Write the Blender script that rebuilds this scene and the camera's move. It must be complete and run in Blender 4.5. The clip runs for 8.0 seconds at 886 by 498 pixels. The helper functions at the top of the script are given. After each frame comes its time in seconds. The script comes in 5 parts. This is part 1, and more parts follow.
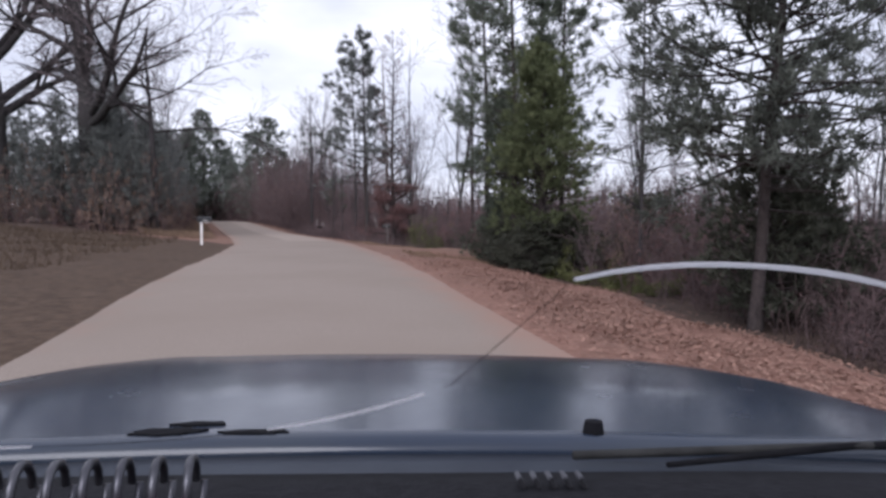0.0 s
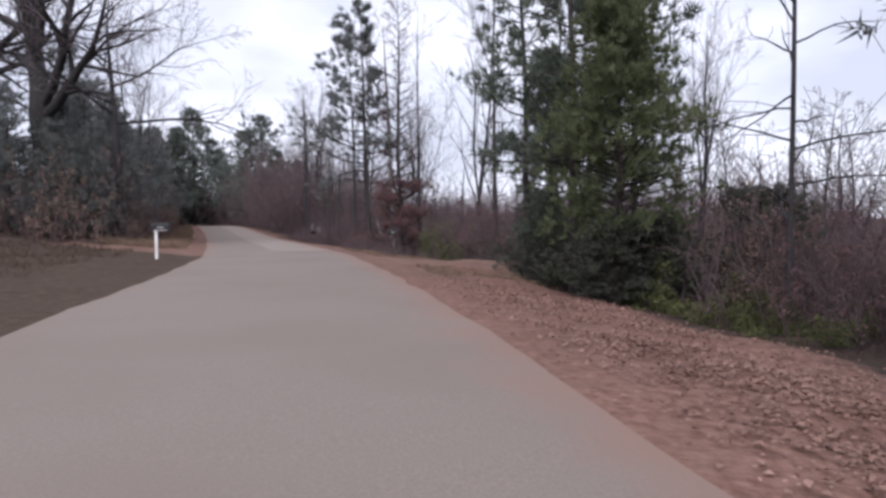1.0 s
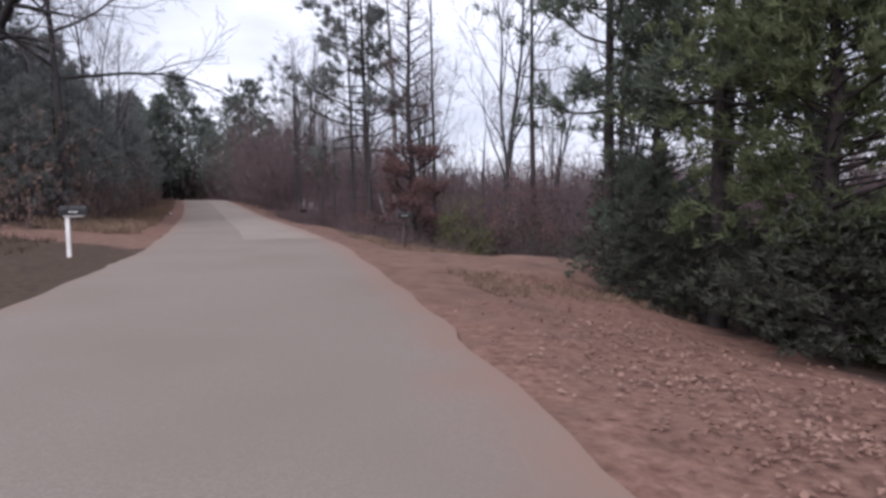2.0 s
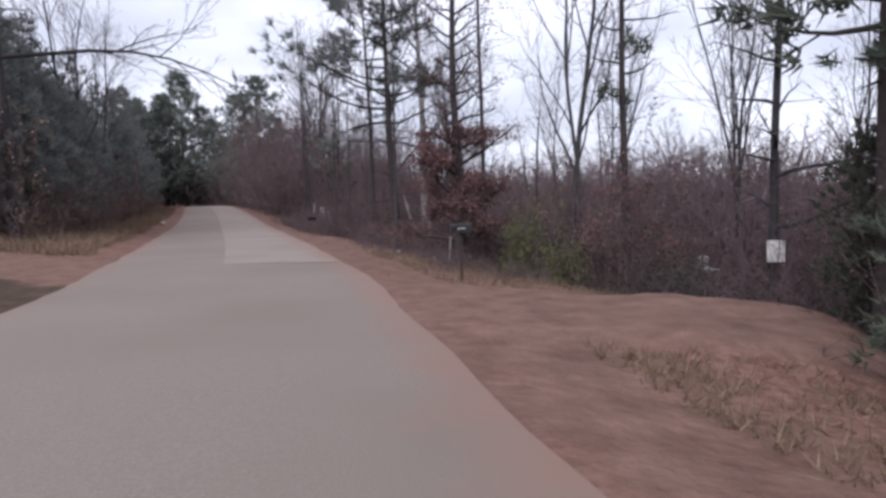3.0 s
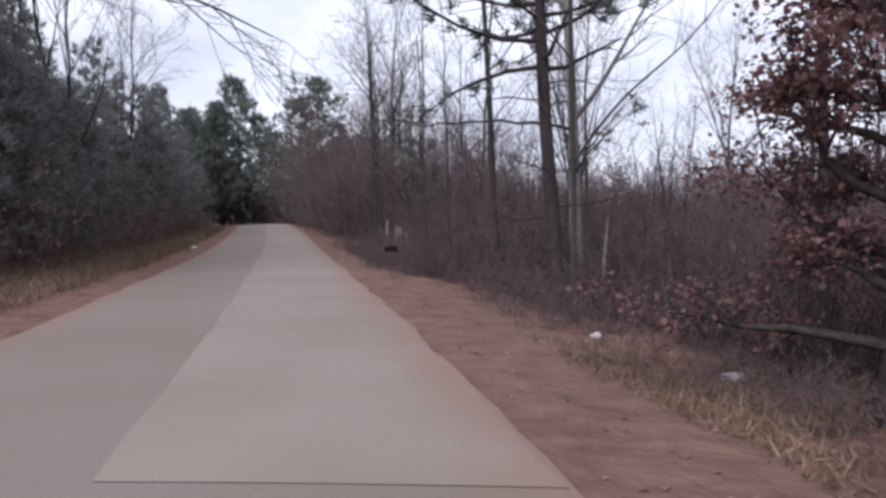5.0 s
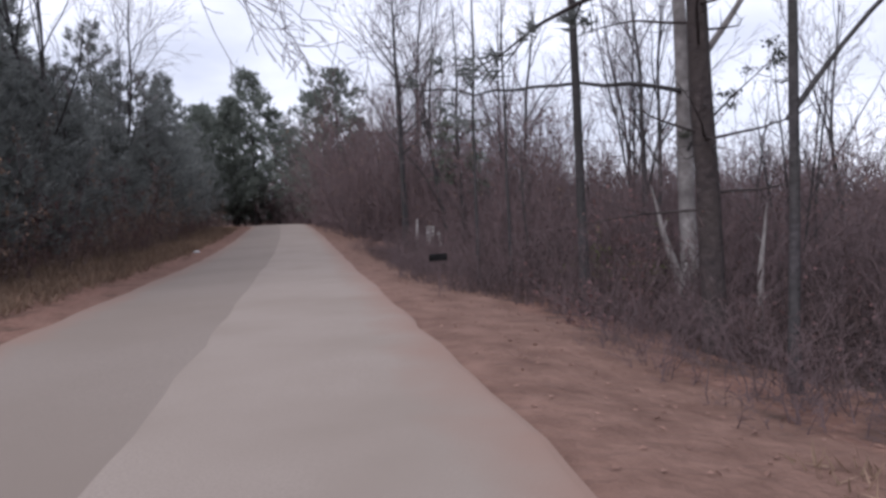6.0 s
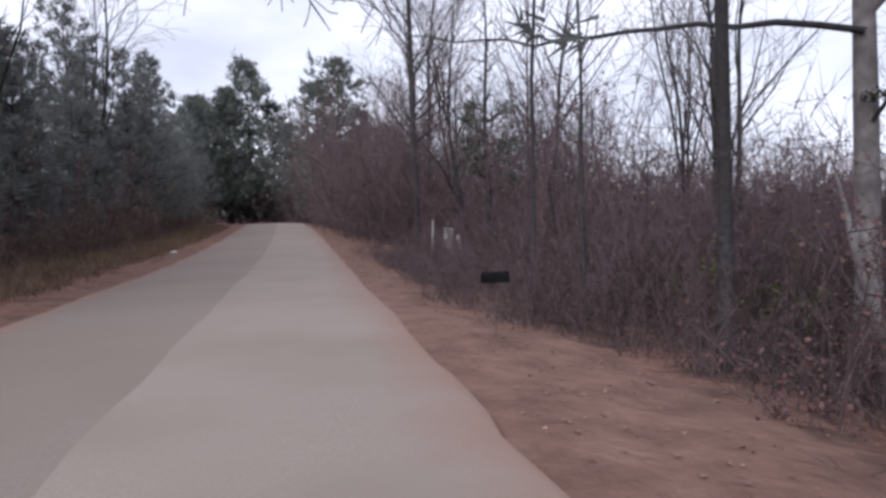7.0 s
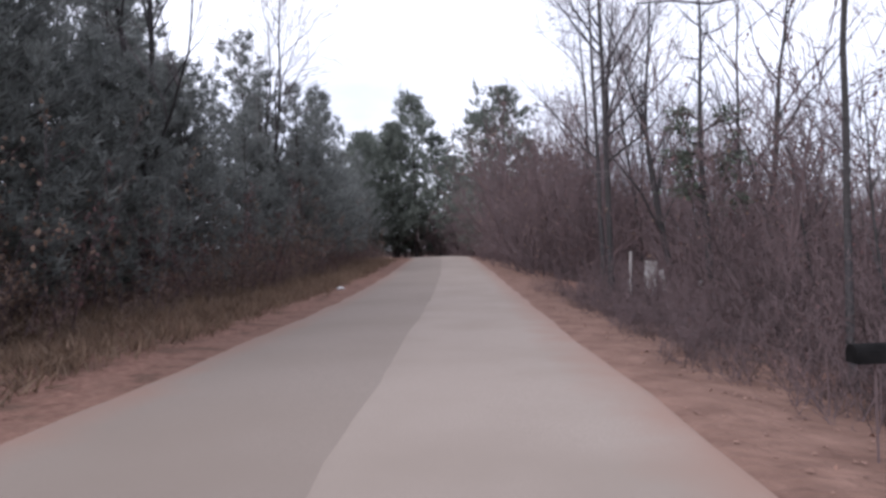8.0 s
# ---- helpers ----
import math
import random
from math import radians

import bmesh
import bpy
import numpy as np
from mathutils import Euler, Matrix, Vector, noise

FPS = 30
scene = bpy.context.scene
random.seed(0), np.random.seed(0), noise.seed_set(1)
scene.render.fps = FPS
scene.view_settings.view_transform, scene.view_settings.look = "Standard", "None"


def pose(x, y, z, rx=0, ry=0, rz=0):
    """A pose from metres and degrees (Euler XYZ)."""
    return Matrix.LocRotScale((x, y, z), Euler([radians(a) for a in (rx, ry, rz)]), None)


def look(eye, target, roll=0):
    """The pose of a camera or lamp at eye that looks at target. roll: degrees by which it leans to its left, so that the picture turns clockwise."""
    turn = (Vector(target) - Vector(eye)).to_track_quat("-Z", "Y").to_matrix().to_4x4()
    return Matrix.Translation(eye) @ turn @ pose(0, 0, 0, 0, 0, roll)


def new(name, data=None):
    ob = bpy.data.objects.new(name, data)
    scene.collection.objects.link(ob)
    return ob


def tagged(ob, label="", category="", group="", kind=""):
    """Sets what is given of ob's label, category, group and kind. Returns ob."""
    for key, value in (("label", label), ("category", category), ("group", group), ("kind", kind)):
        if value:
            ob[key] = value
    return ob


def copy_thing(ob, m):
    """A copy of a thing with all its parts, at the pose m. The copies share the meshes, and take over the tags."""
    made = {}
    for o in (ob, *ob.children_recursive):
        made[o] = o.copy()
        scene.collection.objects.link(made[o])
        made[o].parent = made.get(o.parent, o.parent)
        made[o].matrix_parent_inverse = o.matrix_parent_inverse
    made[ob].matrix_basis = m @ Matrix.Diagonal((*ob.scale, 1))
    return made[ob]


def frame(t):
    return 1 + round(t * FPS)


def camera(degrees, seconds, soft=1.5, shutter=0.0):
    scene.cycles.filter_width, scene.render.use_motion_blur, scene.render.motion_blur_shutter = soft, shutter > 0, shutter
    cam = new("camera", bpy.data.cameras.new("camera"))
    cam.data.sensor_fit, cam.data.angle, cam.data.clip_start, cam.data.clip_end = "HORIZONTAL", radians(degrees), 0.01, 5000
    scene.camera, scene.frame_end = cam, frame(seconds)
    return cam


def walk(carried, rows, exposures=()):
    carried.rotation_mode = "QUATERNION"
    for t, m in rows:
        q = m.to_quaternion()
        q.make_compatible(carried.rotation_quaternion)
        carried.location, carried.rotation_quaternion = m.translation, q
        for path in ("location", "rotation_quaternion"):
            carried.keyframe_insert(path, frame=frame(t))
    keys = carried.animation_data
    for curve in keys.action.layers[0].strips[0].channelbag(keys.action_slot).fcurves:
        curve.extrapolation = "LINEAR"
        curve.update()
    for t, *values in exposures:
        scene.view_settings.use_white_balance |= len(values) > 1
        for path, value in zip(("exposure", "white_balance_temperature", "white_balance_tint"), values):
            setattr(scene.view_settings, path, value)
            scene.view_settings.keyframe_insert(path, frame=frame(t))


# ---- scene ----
cam = camera(64.0, 8.0, soft=3.0, shutter=0.01)
walk(cam, [
    (0.0, pose(0.000, 0.000, 1.001, 87.70, -0.02, 0.00)),
    (0.5, pose(-0.350, 3.039, 1.010, 87.92, -0.95, 0.24)),
    (1.0, pose(-0.714, 6.215, 1.085, 87.82, 0.59, 0.02)),
    (1.5, pose(-1.091, 9.478, 1.222, 86.04, 0.54, -0.17)),
    (2.8, pose(-2.375, 17.950, 1.312, 85.38, 1.61, 0.32)),
    (3.0, pose(-2.598, 19.188, 1.308, 85.65, 1.80, 0.86)),
    (3.5, pose(-3.168, 22.248, 1.298, 85.66, 3.76, 2.95)),
    (4.0, pose(-3.814, 25.177, 1.316, 86.52, 1.92, 4.65)),
    (4.2, pose(-4.075, 26.298, 1.324, 86.92, 1.72, 5.03)),
    (5.3, pose(-5.533, 31.565, 1.336, 87.12, 2.65, 6.34)),
    (5.5, pose(-5.785, 32.414, 1.327, 87.07, 2.94, 6.55)),
    (6.0, pose(-6.403, 34.540, 1.299, 87.04, 2.87, 7.36)),
    (6.3, pose(-6.778, 35.863, 1.282, 85.96, 3.17, 8.46)),
    (6.5, pose(-7.009, 36.698, 1.271, 86.29, 1.04, 7.97)),
    (7.0, pose(-7.580, 38.612, 1.244, 87.20, 1.75, 7.37)),
    (7.5, pose(-8.243, 40.156, 1.239, 86.52, 3.72, 13.21)),
    (8.0, pose(-8.940, 41.327, 1.250, 90.28, 2.20, 20.14)),
], exposures=[(0.0, 0.36, 5850, 17.0), (4.0, 0.34, 5820, 17.0), (7.0, 0.36, 5800, 16.5), (7.5, 0.45, 5800, 16.5), (8.0, 0.7, 5800, 16.5)])

# ---- daylight: an overcast winter sky ----
SUN_UP, SUN_ROUND = radians(38), radians(200)
world = bpy.data.worlds.new("overcast_sky")
scene.world = world
world.use_nodes = True
wn, wl = world.node_tree.nodes, world.node_tree.links
wn.clear()
sky = wn.new("ShaderNodeTexSky")
sky.sky_type, sky.sun_disc, sky.sun_elevation, sky.sun_rotation = "NISHITA", False, SUN_UP, SUN_ROUND
wcoord = wn.new("ShaderNodeTexCoord")
wmap = wn.new("ShaderNodeMapping")
wmap.inputs["Scale"].default_value = (1.0, 1.0, 2.6)
wl.new(wcoord.outputs["Generated"], wmap.inputs["Vector"])
wnoise = wn.new("ShaderNodeTexNoise")
wnoise.inputs["Scale"].default_value, wnoise.inputs["Detail"].default_value, wnoise.inputs["Roughness"].default_value = 2.6, 6.0, 0.5
wl.new(wmap.outputs["Vector"], wnoise.inputs["Vector"])
wramp = wn.new("ShaderNodeValToRGB")
wramp.color_ramp.elements[0].position, wramp.color_ramp.elements[0].color = 0.37, (0.46, 0.466, 0.49, 1)
wramp.color_ramp.elements[1].position, wramp.color_ramp.elements[1].color = 0.60, (0.675, 0.672, 0.68, 1)
wl.new(wnoise.outputs["Fac"], wramp.inputs["Fac"])
wgain = wn.new("ShaderNodeVectorMath")
wgain.operation = "SCALE"
wgain.inputs["Scale"].default_value = 10.0
wl.new(wramp.outputs["Color"], wgain.inputs[0])
wmix = wn.new("ShaderNodeMix")
wmix.data_type = "RGBA"
wmix.inputs["Factor"].default_value = 0.95
wl.new(sky.outputs["Color"], wmix.inputs["A"])
wl.new(wgain.outputs["Vector"], wmix.inputs["B"])
wback = wn.new("ShaderNodeBackground")
wback.inputs["Strength"].default_value = 0.135
wl.new(wmix.outputs["Result"], wback.inputs["Color"])
wout = wn.new("ShaderNodeOutputWorld")
wl.new(wback.outputs["Background"], wout.inputs["Surface"])

sun = bpy.data.lights.new("sun", "SUN")
sun.energy, sun.angle, sun.color = 2.2, radians(40), (1.0, 0.97, 0.93)
sun_ob = new("sun", sun)
sun_ob.matrix_world = look((0, 0, 60), Vector((0, 0, 60)) - Vector((math.sin(SUN_ROUND) * math.cos(SUN_UP), math.cos(SUN_ROUND) * math.cos(SUN_UP), math.sin(SUN_UP))))


# ---- materials ----
def material(name, low, high, scale=6.0, rough=0.9, bump=0.3, bump_scale=None, stain=None, stain_scale=0.6, island=0.0, metal=0.0, depth=0.02):
    """Two-scale surface: fine grain between two colours, broad stains, relief."""
    m = bpy.data.materials.new(name)
    m.use_nodes = True
    n, l = m.node_tree.nodes, m.node_tree.links
    b = n["Principled BSDF"]
    b.inputs["Roughness"].default_value, b.inputs["Metallic"].default_value = rough, metal
    b.inputs["Specular IOR Level"].default_value = 0.25
    co = n.new("ShaderNodeTexCoord")
    fine = n.new("ShaderNodeTexNoise")
    fine.inputs["Scale"].default_value, fine.inputs["Detail"].default_value = scale, 5.0
    l.new(co.outputs["Object"], fine.inputs["Vector"])
    mix = n.new("ShaderNodeMix")
    mix.data_type = "RGBA"
    ramp = n.new("ShaderNodeMapRange")
    ramp.inputs["From Min"].default_value, ramp.inputs["From Max"].default_value = 0.3, 0.7
    l.new(fine.outputs["Fac"], ramp.inputs["Value"])
    l.new(ramp.outputs["Result"], mix.inputs["Factor"])
    mix.inputs["A"].default_value, mix.inputs["B"].default_value = (*low, 1), (*high, 1)
    colour = mix.outputs["Result"]
    if stain:
        broad = n.new("ShaderNodeTexNoise")
        broad.inputs["Scale"].default_value, broad.inputs["Detail"].default_value = stain_scale, 3.0
        l.new(co.outputs["Object"], broad.inputs["Vector"])
        r2 = n.new("ShaderNodeMapRange")
        r2.inputs["From Min"].default_value, r2.inputs["From Max"].default_value = 0.42, 0.68
        l.new(broad.outputs["Fac"], r2.inputs["Value"])
        mix2 = n.new("ShaderNodeMix")
        mix2.data_type = "RGBA"
        l.new(r2.outputs["Result"], mix2.inputs["Factor"])
        l.new(colour, mix2.inputs["A"])
        mix2.inputs["B"].default_value = (*stain, 1)
        colour = mix2.outputs["Result"]
    if island:
        geo = n.new("ShaderNodeNewGeometry")
        r3 = n.new("ShaderNodeMapRange")
        r3.inputs["To Min"].default_value, r3.inputs["To Max"].default_value = 1 - island, 1 + island
        l.new(geo.outputs["Random Per Island"], r3.inputs["Value"])
        mul = n.new("ShaderNodeVectorMath")
        mul.operation = "SCALE"
        l.new(colour, mul.inputs[0])
        l.new(r3.outputs["Result"], mul.inputs["Scale"])
        colour = mul.outputs["Vector"]
    l.new(colour, b.inputs["Base Color"])
    if bump:
        bn = n.new("ShaderNodeTexNoise")
        bn.inputs["Scale"].default_value, bn.inputs["Detail"].default_value = bump_scale or scale * 2, 4.0
        l.new(co.outputs["Object"], bn.inputs["Vector"])
        bm = n.new("ShaderNodeBump")
        bm.inputs["Strength"].default_value, bm.inputs["Distance"].default_value = bump, depth
        l.new(bn.outputs["Fac"], bm.inputs["Height"])
        l.new(bm.outputs["Normal"], b.inputs["Normal"])
    return m


def leafy(name, low, high, island=0.35, through_light=0.25):
    """Thin foliage: lets some light through."""
    m = material(name, low, high, scale=1.2, rough=0.7, bump=0, island=island)
    n, l = m.node_tree.nodes, m.node_tree.links
    b = n["Principled BSDF"]
    b.inputs["Specular IOR Level"].default_value = 0.22
    tr = n.new("ShaderNodeBsdfTranslucent")
    src = b.inputs["Base Color"].links[0].from_socket
    l.new(src, tr.inputs["Color"])
    mx = n.new("ShaderNodeMixShader")
    mx.inputs["Fac"].default_value = through_light
    l.new(b.outputs["BSDF"], mx.inputs[1])
    l.new(tr.outputs["BSDF"], mx.inputs[2])
    l.new(mx.outputs["Shader"], n["Material Output"].inputs["Surface"])
    return m


M_ASPHALT = material("worn_asphalt", (0.188, 0.153, 0.128), (0.245, 0.201, 0.17), scale=55, rough=0.92, bump=0.5, bump_scale=120, stain=(0.198, 0.159, 0.131), stain_scale=0.3, depth=0.006)
M_PATCH = material("newer_pale_asphalt", (0.235, 0.192, 0.161), (0.3, 0.247, 0.209), scale=60, rough=0.9, bump=0.4, bump_scale=130, stain=(0.237, 0.192, 0.159), stain_scale=0.5, depth=0.005)
M_BARK = material("grey_brown_bark", (0.031, 0.028, 0.029), (0.068, 0.06, 0.061), scale=14, rough=0.95, bump=0.9, bump_scale=22, stain=(0.042, 0.04, 0.037), stain_scale=1.2, depth=0.03)
M_PINEBARK = material("reddish_pine_bark", (0.026, 0.021, 0.021), (0.06, 0.047, 0.045), scale=12, rough=0.95, bump=1.0, bump_scale=16, stain=(0.045, 0.036, 0.033), stain_scale=1.5, depth=0.03)
M_PALEBARK = material("pale_grey_bark", (0.17, 0.15, 0.14), (0.30, 0.275, 0.26), scale=9, rough=0.9, bump=0.5, bump_scale=20, stain=(0.12, 0.105, 0.1), stain_scale=1.6, depth=0.02)
M_TWIG = material("twigs", (0.10, 0.08, 0.082), (0.175, 0.145, 0.145), scale=2.5, rough=0.95, bump=0, island=0.35)
M_BRUSH = material("brush_stems", (0.072, 0.051, 0.051), (0.122, 0.088, 0.088), scale=1.0, rough=0.95, bump=0, island=0.22, stain=(0.128, 0.086, 0.085), stain_scale=0.35)
# stem colour darkened to carry the shade inside dense brush
M_SHADESTEM = material("shade_dark_dead_stems", (0.034, 0.024, 0.023), (0.066, 0.046, 0.044), scale=1.2, rough=0.95, bump=0, island=0.25, stain=(0.06, 0.038, 0.034), stain_scale=0.5)
M_NEEDLE = leafy("pine_needles", (0.065, 0.085, 0.062), (0.125, 0.145, 0.105), 0.35, 0.5)
M_CEDAR = leafy("cedar_foliage", (0.08, 0.096, 0.074), (0.15, 0.168, 0.124), 0.35, 0.5)
M_GREYPINE = leafy("grey_green_pine_needles", (0.092, 0.1, 0.086), (0.165, 0.178, 0.15), 0.35, 0.55)
M_CEDARLIT = leafy("bright_cedar_foliage", (0.095, 0.112, 0.058), (0.168, 0.186, 0.095), 0.35, 0.5)
# needles paler and bluer than their own green: haze put into the colour
M_HAZEPINE = leafy("haze_lightened_pine", (0.15, 0.158, 0.15), (0.245, 0.255, 0.235), 0.3, 0.7)
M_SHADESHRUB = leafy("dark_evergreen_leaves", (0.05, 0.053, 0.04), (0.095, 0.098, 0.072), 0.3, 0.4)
# grey-green lightened so that the colour itself carries the distance haze
M_FARPINE = leafy("haze_lightened_far_pine", (0.115, 0.128, 0.112), (0.185, 0.2, 0.168), 0.3, 0.5)
M_RUSSET = leafy("dry_oak_leaves", (0.112, 0.06, 0.057), (0.182, 0.102, 0.095))
M_DRYLEAF = leafy("dry_tan_leaves", (0.165, 0.11, 0.08), (0.275, 0.188, 0.137))
M_OLIVE = leafy("olive_privet_leaves", (0.076, 0.083, 0.031), (0.13, 0.134, 0.052))
M_LITTER = leafy("fallen_leaves", (0.16, 0.088, 0.067), (0.285, 0.175, 0.134), island=0.24, through_light=0.1)
M_GRASS = leafy("winter_grass", (0.058, 0.04, 0.028), (0.1, 0.07, 0.047), island=0.25)
M_TANGRASS = leafy("tan_dry_grass", (0.15, 0.102, 0.07), (0.255, 0.175, 0.122), island=0.35)
M_ROCK = material("white_quartz", (0.42, 0.39, 0.37), (0.62, 0.58, 0.55), scale=7, rough=0.85, bump=0.6, stain=(0.35, 0.26, 0.2), stain_scale=3)
M_LOG = material("rotten_log", (0.025, 0.018, 0.016), (0.06, 0.045, 0.04), scale=10, rough=0.95, bump=0.8)
M_WHITEPOST = material("white_painted_post", (0.66, 0.63, 0.6), (0.78, 0.75, 0.72), scale=5, rough=0.6, bump=0.15, stain=(0.5, 0.45, 0.4), stain_scale=2.5)
M_WEATHERED = material("weathered_white_wood", (0.36, 0.34, 0.33), (0.52, 0.5, 0.49), scale=6, rough=0.8, bump=0.3, stain=(0.25, 0.22, 0.2), stain_scale=3)
M_BLACKBOX = material("black_mailbox_paint", (0.016, 0.016, 0.017), (0.036, 0.036, 0.037), scale=8, rough=0.32, bump=0.1)
M_MATTE = material("matte_black_plastic", (0.006, 0.006, 0.006), (0.014, 0.013, 0.013), scale=10, rough=0.95, bump=0.1)
M_MATTE.node_tree.nodes["Principled BSDF"].inputs["Specular IOR Level"].default_value = 0.05
M_TRASH = material("white_plastic", (0.6, 0.6, 0.6), (0.72, 0.72, 0.7), scale=6, rough=0.5, bump=0.1, stain=(0.45, 0.4, 0.36), stain_scale=4)


def soil():
    """Forest floor, red clay, leaf litter and dry grass, mixed by the ground's own map."""
    m = bpy.data.materials.new("roadside_soil")
    m.use_nodes = True
    n, l = m.node_tree.nodes, m.node_tree.links
    b = n["Principled BSDF"]
    b.inputs["Roughness"].default_value, b.inputs["Specular IOR Level"].default_value = 0.95, 0.15
    co = n.new("ShaderNodeTexCoord")

    def tone(low, high, scale):
        t = n.new("ShaderNodeTexNoise")
        t.inputs["Scale"].default_value, t.inputs["Detail"].default_value, t.inputs["Roughness"].default_value = scale, 7.0, 0.65
        l.new(co.outputs["Object"], t.inputs["Vector"])
        r = n.new("ShaderNodeMapRange")
        r.inputs["From Min"].default_value, r.inputs["From Max"].default_value = 0.32, 0.68
        l.new(t.outputs["Fac"], r.inputs["Value"])
        x = n.new("ShaderNodeMix")
        x.data_type = "RGBA"
        x.inputs["A"].default_value, x.inputs["B"].default_value = (*low, 1), (*high, 1)
        l.new(r.outputs["Result"], x.inputs["Factor"])
        return x.outputs["Result"]

    floor_c = tone((0.038, 0.026, 0.021), (0.088, 0.06, 0.047), 3.0)
    clay = tone((0.122, 0.07, 0.053), (0.216, 0.13, 0.1), 2.2)
    litter = tone((0.12, 0.06, 0.045), (0.26, 0.15, 0.115), 9.0)
    grass = tone((0.046, 0.031, 0.022), (0.09, 0.061, 0.043), 5.0)
    at = n.new("ShaderNodeAttribute")
    at.attribute_name = "soil_map"
    sep = n.new("ShaderNodeSeparateColor")
    l.new(at.outputs["Color"], sep.inputs["Color"])
    rag = n.new("ShaderNodeTexNoise")
    rag.inputs["Scale"].default_value, rag.inputs["Detail"].default_value = 1.6, 6.0
    l.new(co.outputs["Object"], rag.inputs["Vector"])
    colour = floor_c
    for channel, layer in (("Blue", grass), ("Green", litter), ("Red", clay)):
        add = n.new("ShaderNodeMath")
        add.operation = "ADD"
        l.new(sep.outputs[channel], add.inputs[0])
        l.new(rag.outputs["Fac"], add.inputs[1])
        r = n.new("ShaderNodeMapRange")
        r.inputs["From Min"].default_value, r.inputs["From Max"].default_value = 0.86, 1.14
        l.new(add.outputs["Value"], r.inputs["Value"])
        x = n.new("ShaderNodeMix")
        x.data_type = "RGBA"
        l.new(r.outputs["Result"], x.inputs["Factor"])
        l.new(colour, x.inputs["A"])
        l.new(layer, x.inputs["B"])
        colour = x.outputs["Result"]
    l.new(colour, b.inputs["Base Color"])
    bn = n.new("ShaderNodeTexNoise")
    bn.inputs["Scale"].default_value, bn.inputs["Detail"].default_value = 7.0, 7.0
    l.new(co.outputs["Object"], bn.inputs["Vector"])
    bm = n.new("ShaderNodeBump")
    bm.inputs["Strength"].default_value, bm.inputs["Distance"].default_value = 0.8, 0.06
    l.new(bn.outputs["Fac"], bm.inputs["Height"])
    l.new(bm.outputs["Normal"], b.inputs["Normal"])
    return m


M_SOIL = soil()


# ---- mesh helpers ----
def np_mesh(name, verts, quads=None, tris=None, mat=None, smooth=False):
    """A mesh from arrays of vertices and of quads and triangles."""
    me = bpy.data.meshes.new(name)
    quads = np.zeros((0, 4), int) if quads is None else np.asarray(quads, int)
    tris = np.zeros((0, 3), int) if tris is None else np.asarray(tris, int)
    loops = np.concatenate([quads.ravel(), tris.ravel()])
    sizes = np.concatenate([np.full(len(quads), 4), np.full(len(tris), 3)])
    me.vertices.add(len(verts))
    me.vertices.foreach_set("co", np.asarray(verts, np.float32).ravel())
    me.loops.add(len(loops))
    me.loops.foreach_set("vertex_index", loops.astype(np.int32))
    me.polygons.add(len(sizes))
    me.polygons.foreach_set("loop_start", np.concatenate([[0], np.cumsum(sizes)[:-1]]).astype(np.int32))
    if smooth:
        me.polygons.foreach_set("use_smooth", np.ones(len(sizes), bool))
    me.update(calc_edges=True)
    if mat:
        me.materials.append(mat)
    return me


def tubes(segs, sides):
    """Tapered tubes: rows of start, end and two radii; returns vertices and quads."""
    s = np.array(segs, float)
    p0, p1, r0, r1 = s[:, 0:3], s[:, 3:6], s[:, 6], s[:, 7]
    d = p1 - p0
    d /= np.linalg.norm(d, axis=1)[:, None] + 1e-9
    ref = np.where(abs(d[:, 2:3]) > 0.9, np.array([[1.0, 0, 0]]), np.array([[0, 0, 1.0]]))
    u = np.cross(d, ref)
    u /= np.linalg.norm(u, axis=1)[:, None] + 1e-9
    v = np.cross(d, u)
    a = np.arange(sides) * 2 * np.pi / sides
    ring = u[:, None] * np.cos(a)[None, :, None] + v[:, None] * np.sin(a)[None, :, None]
    lo, hi = p0[:, None] + ring * r0[:, None, None], p1[:, None] + ring * r1[:, None, None]
    verts = np.concatenate([lo, hi], 1).reshape(-1, 3)
    k = np.arange(sides)
    q = np.stack([k, (k + 1) % sides, (k + 1) % sides + sides, k + sides], 1)
    return verts, (np.arange(len(s)) * 2 * sides)[:, None, None] + q[None]


def tube_mesh(name, segs, sides, mat):
    v, q = tubes(segs, sides)
    return np_mesh(name, v, quads=q.reshape(-1, 4), mat=mat, smooth=sides > 4)


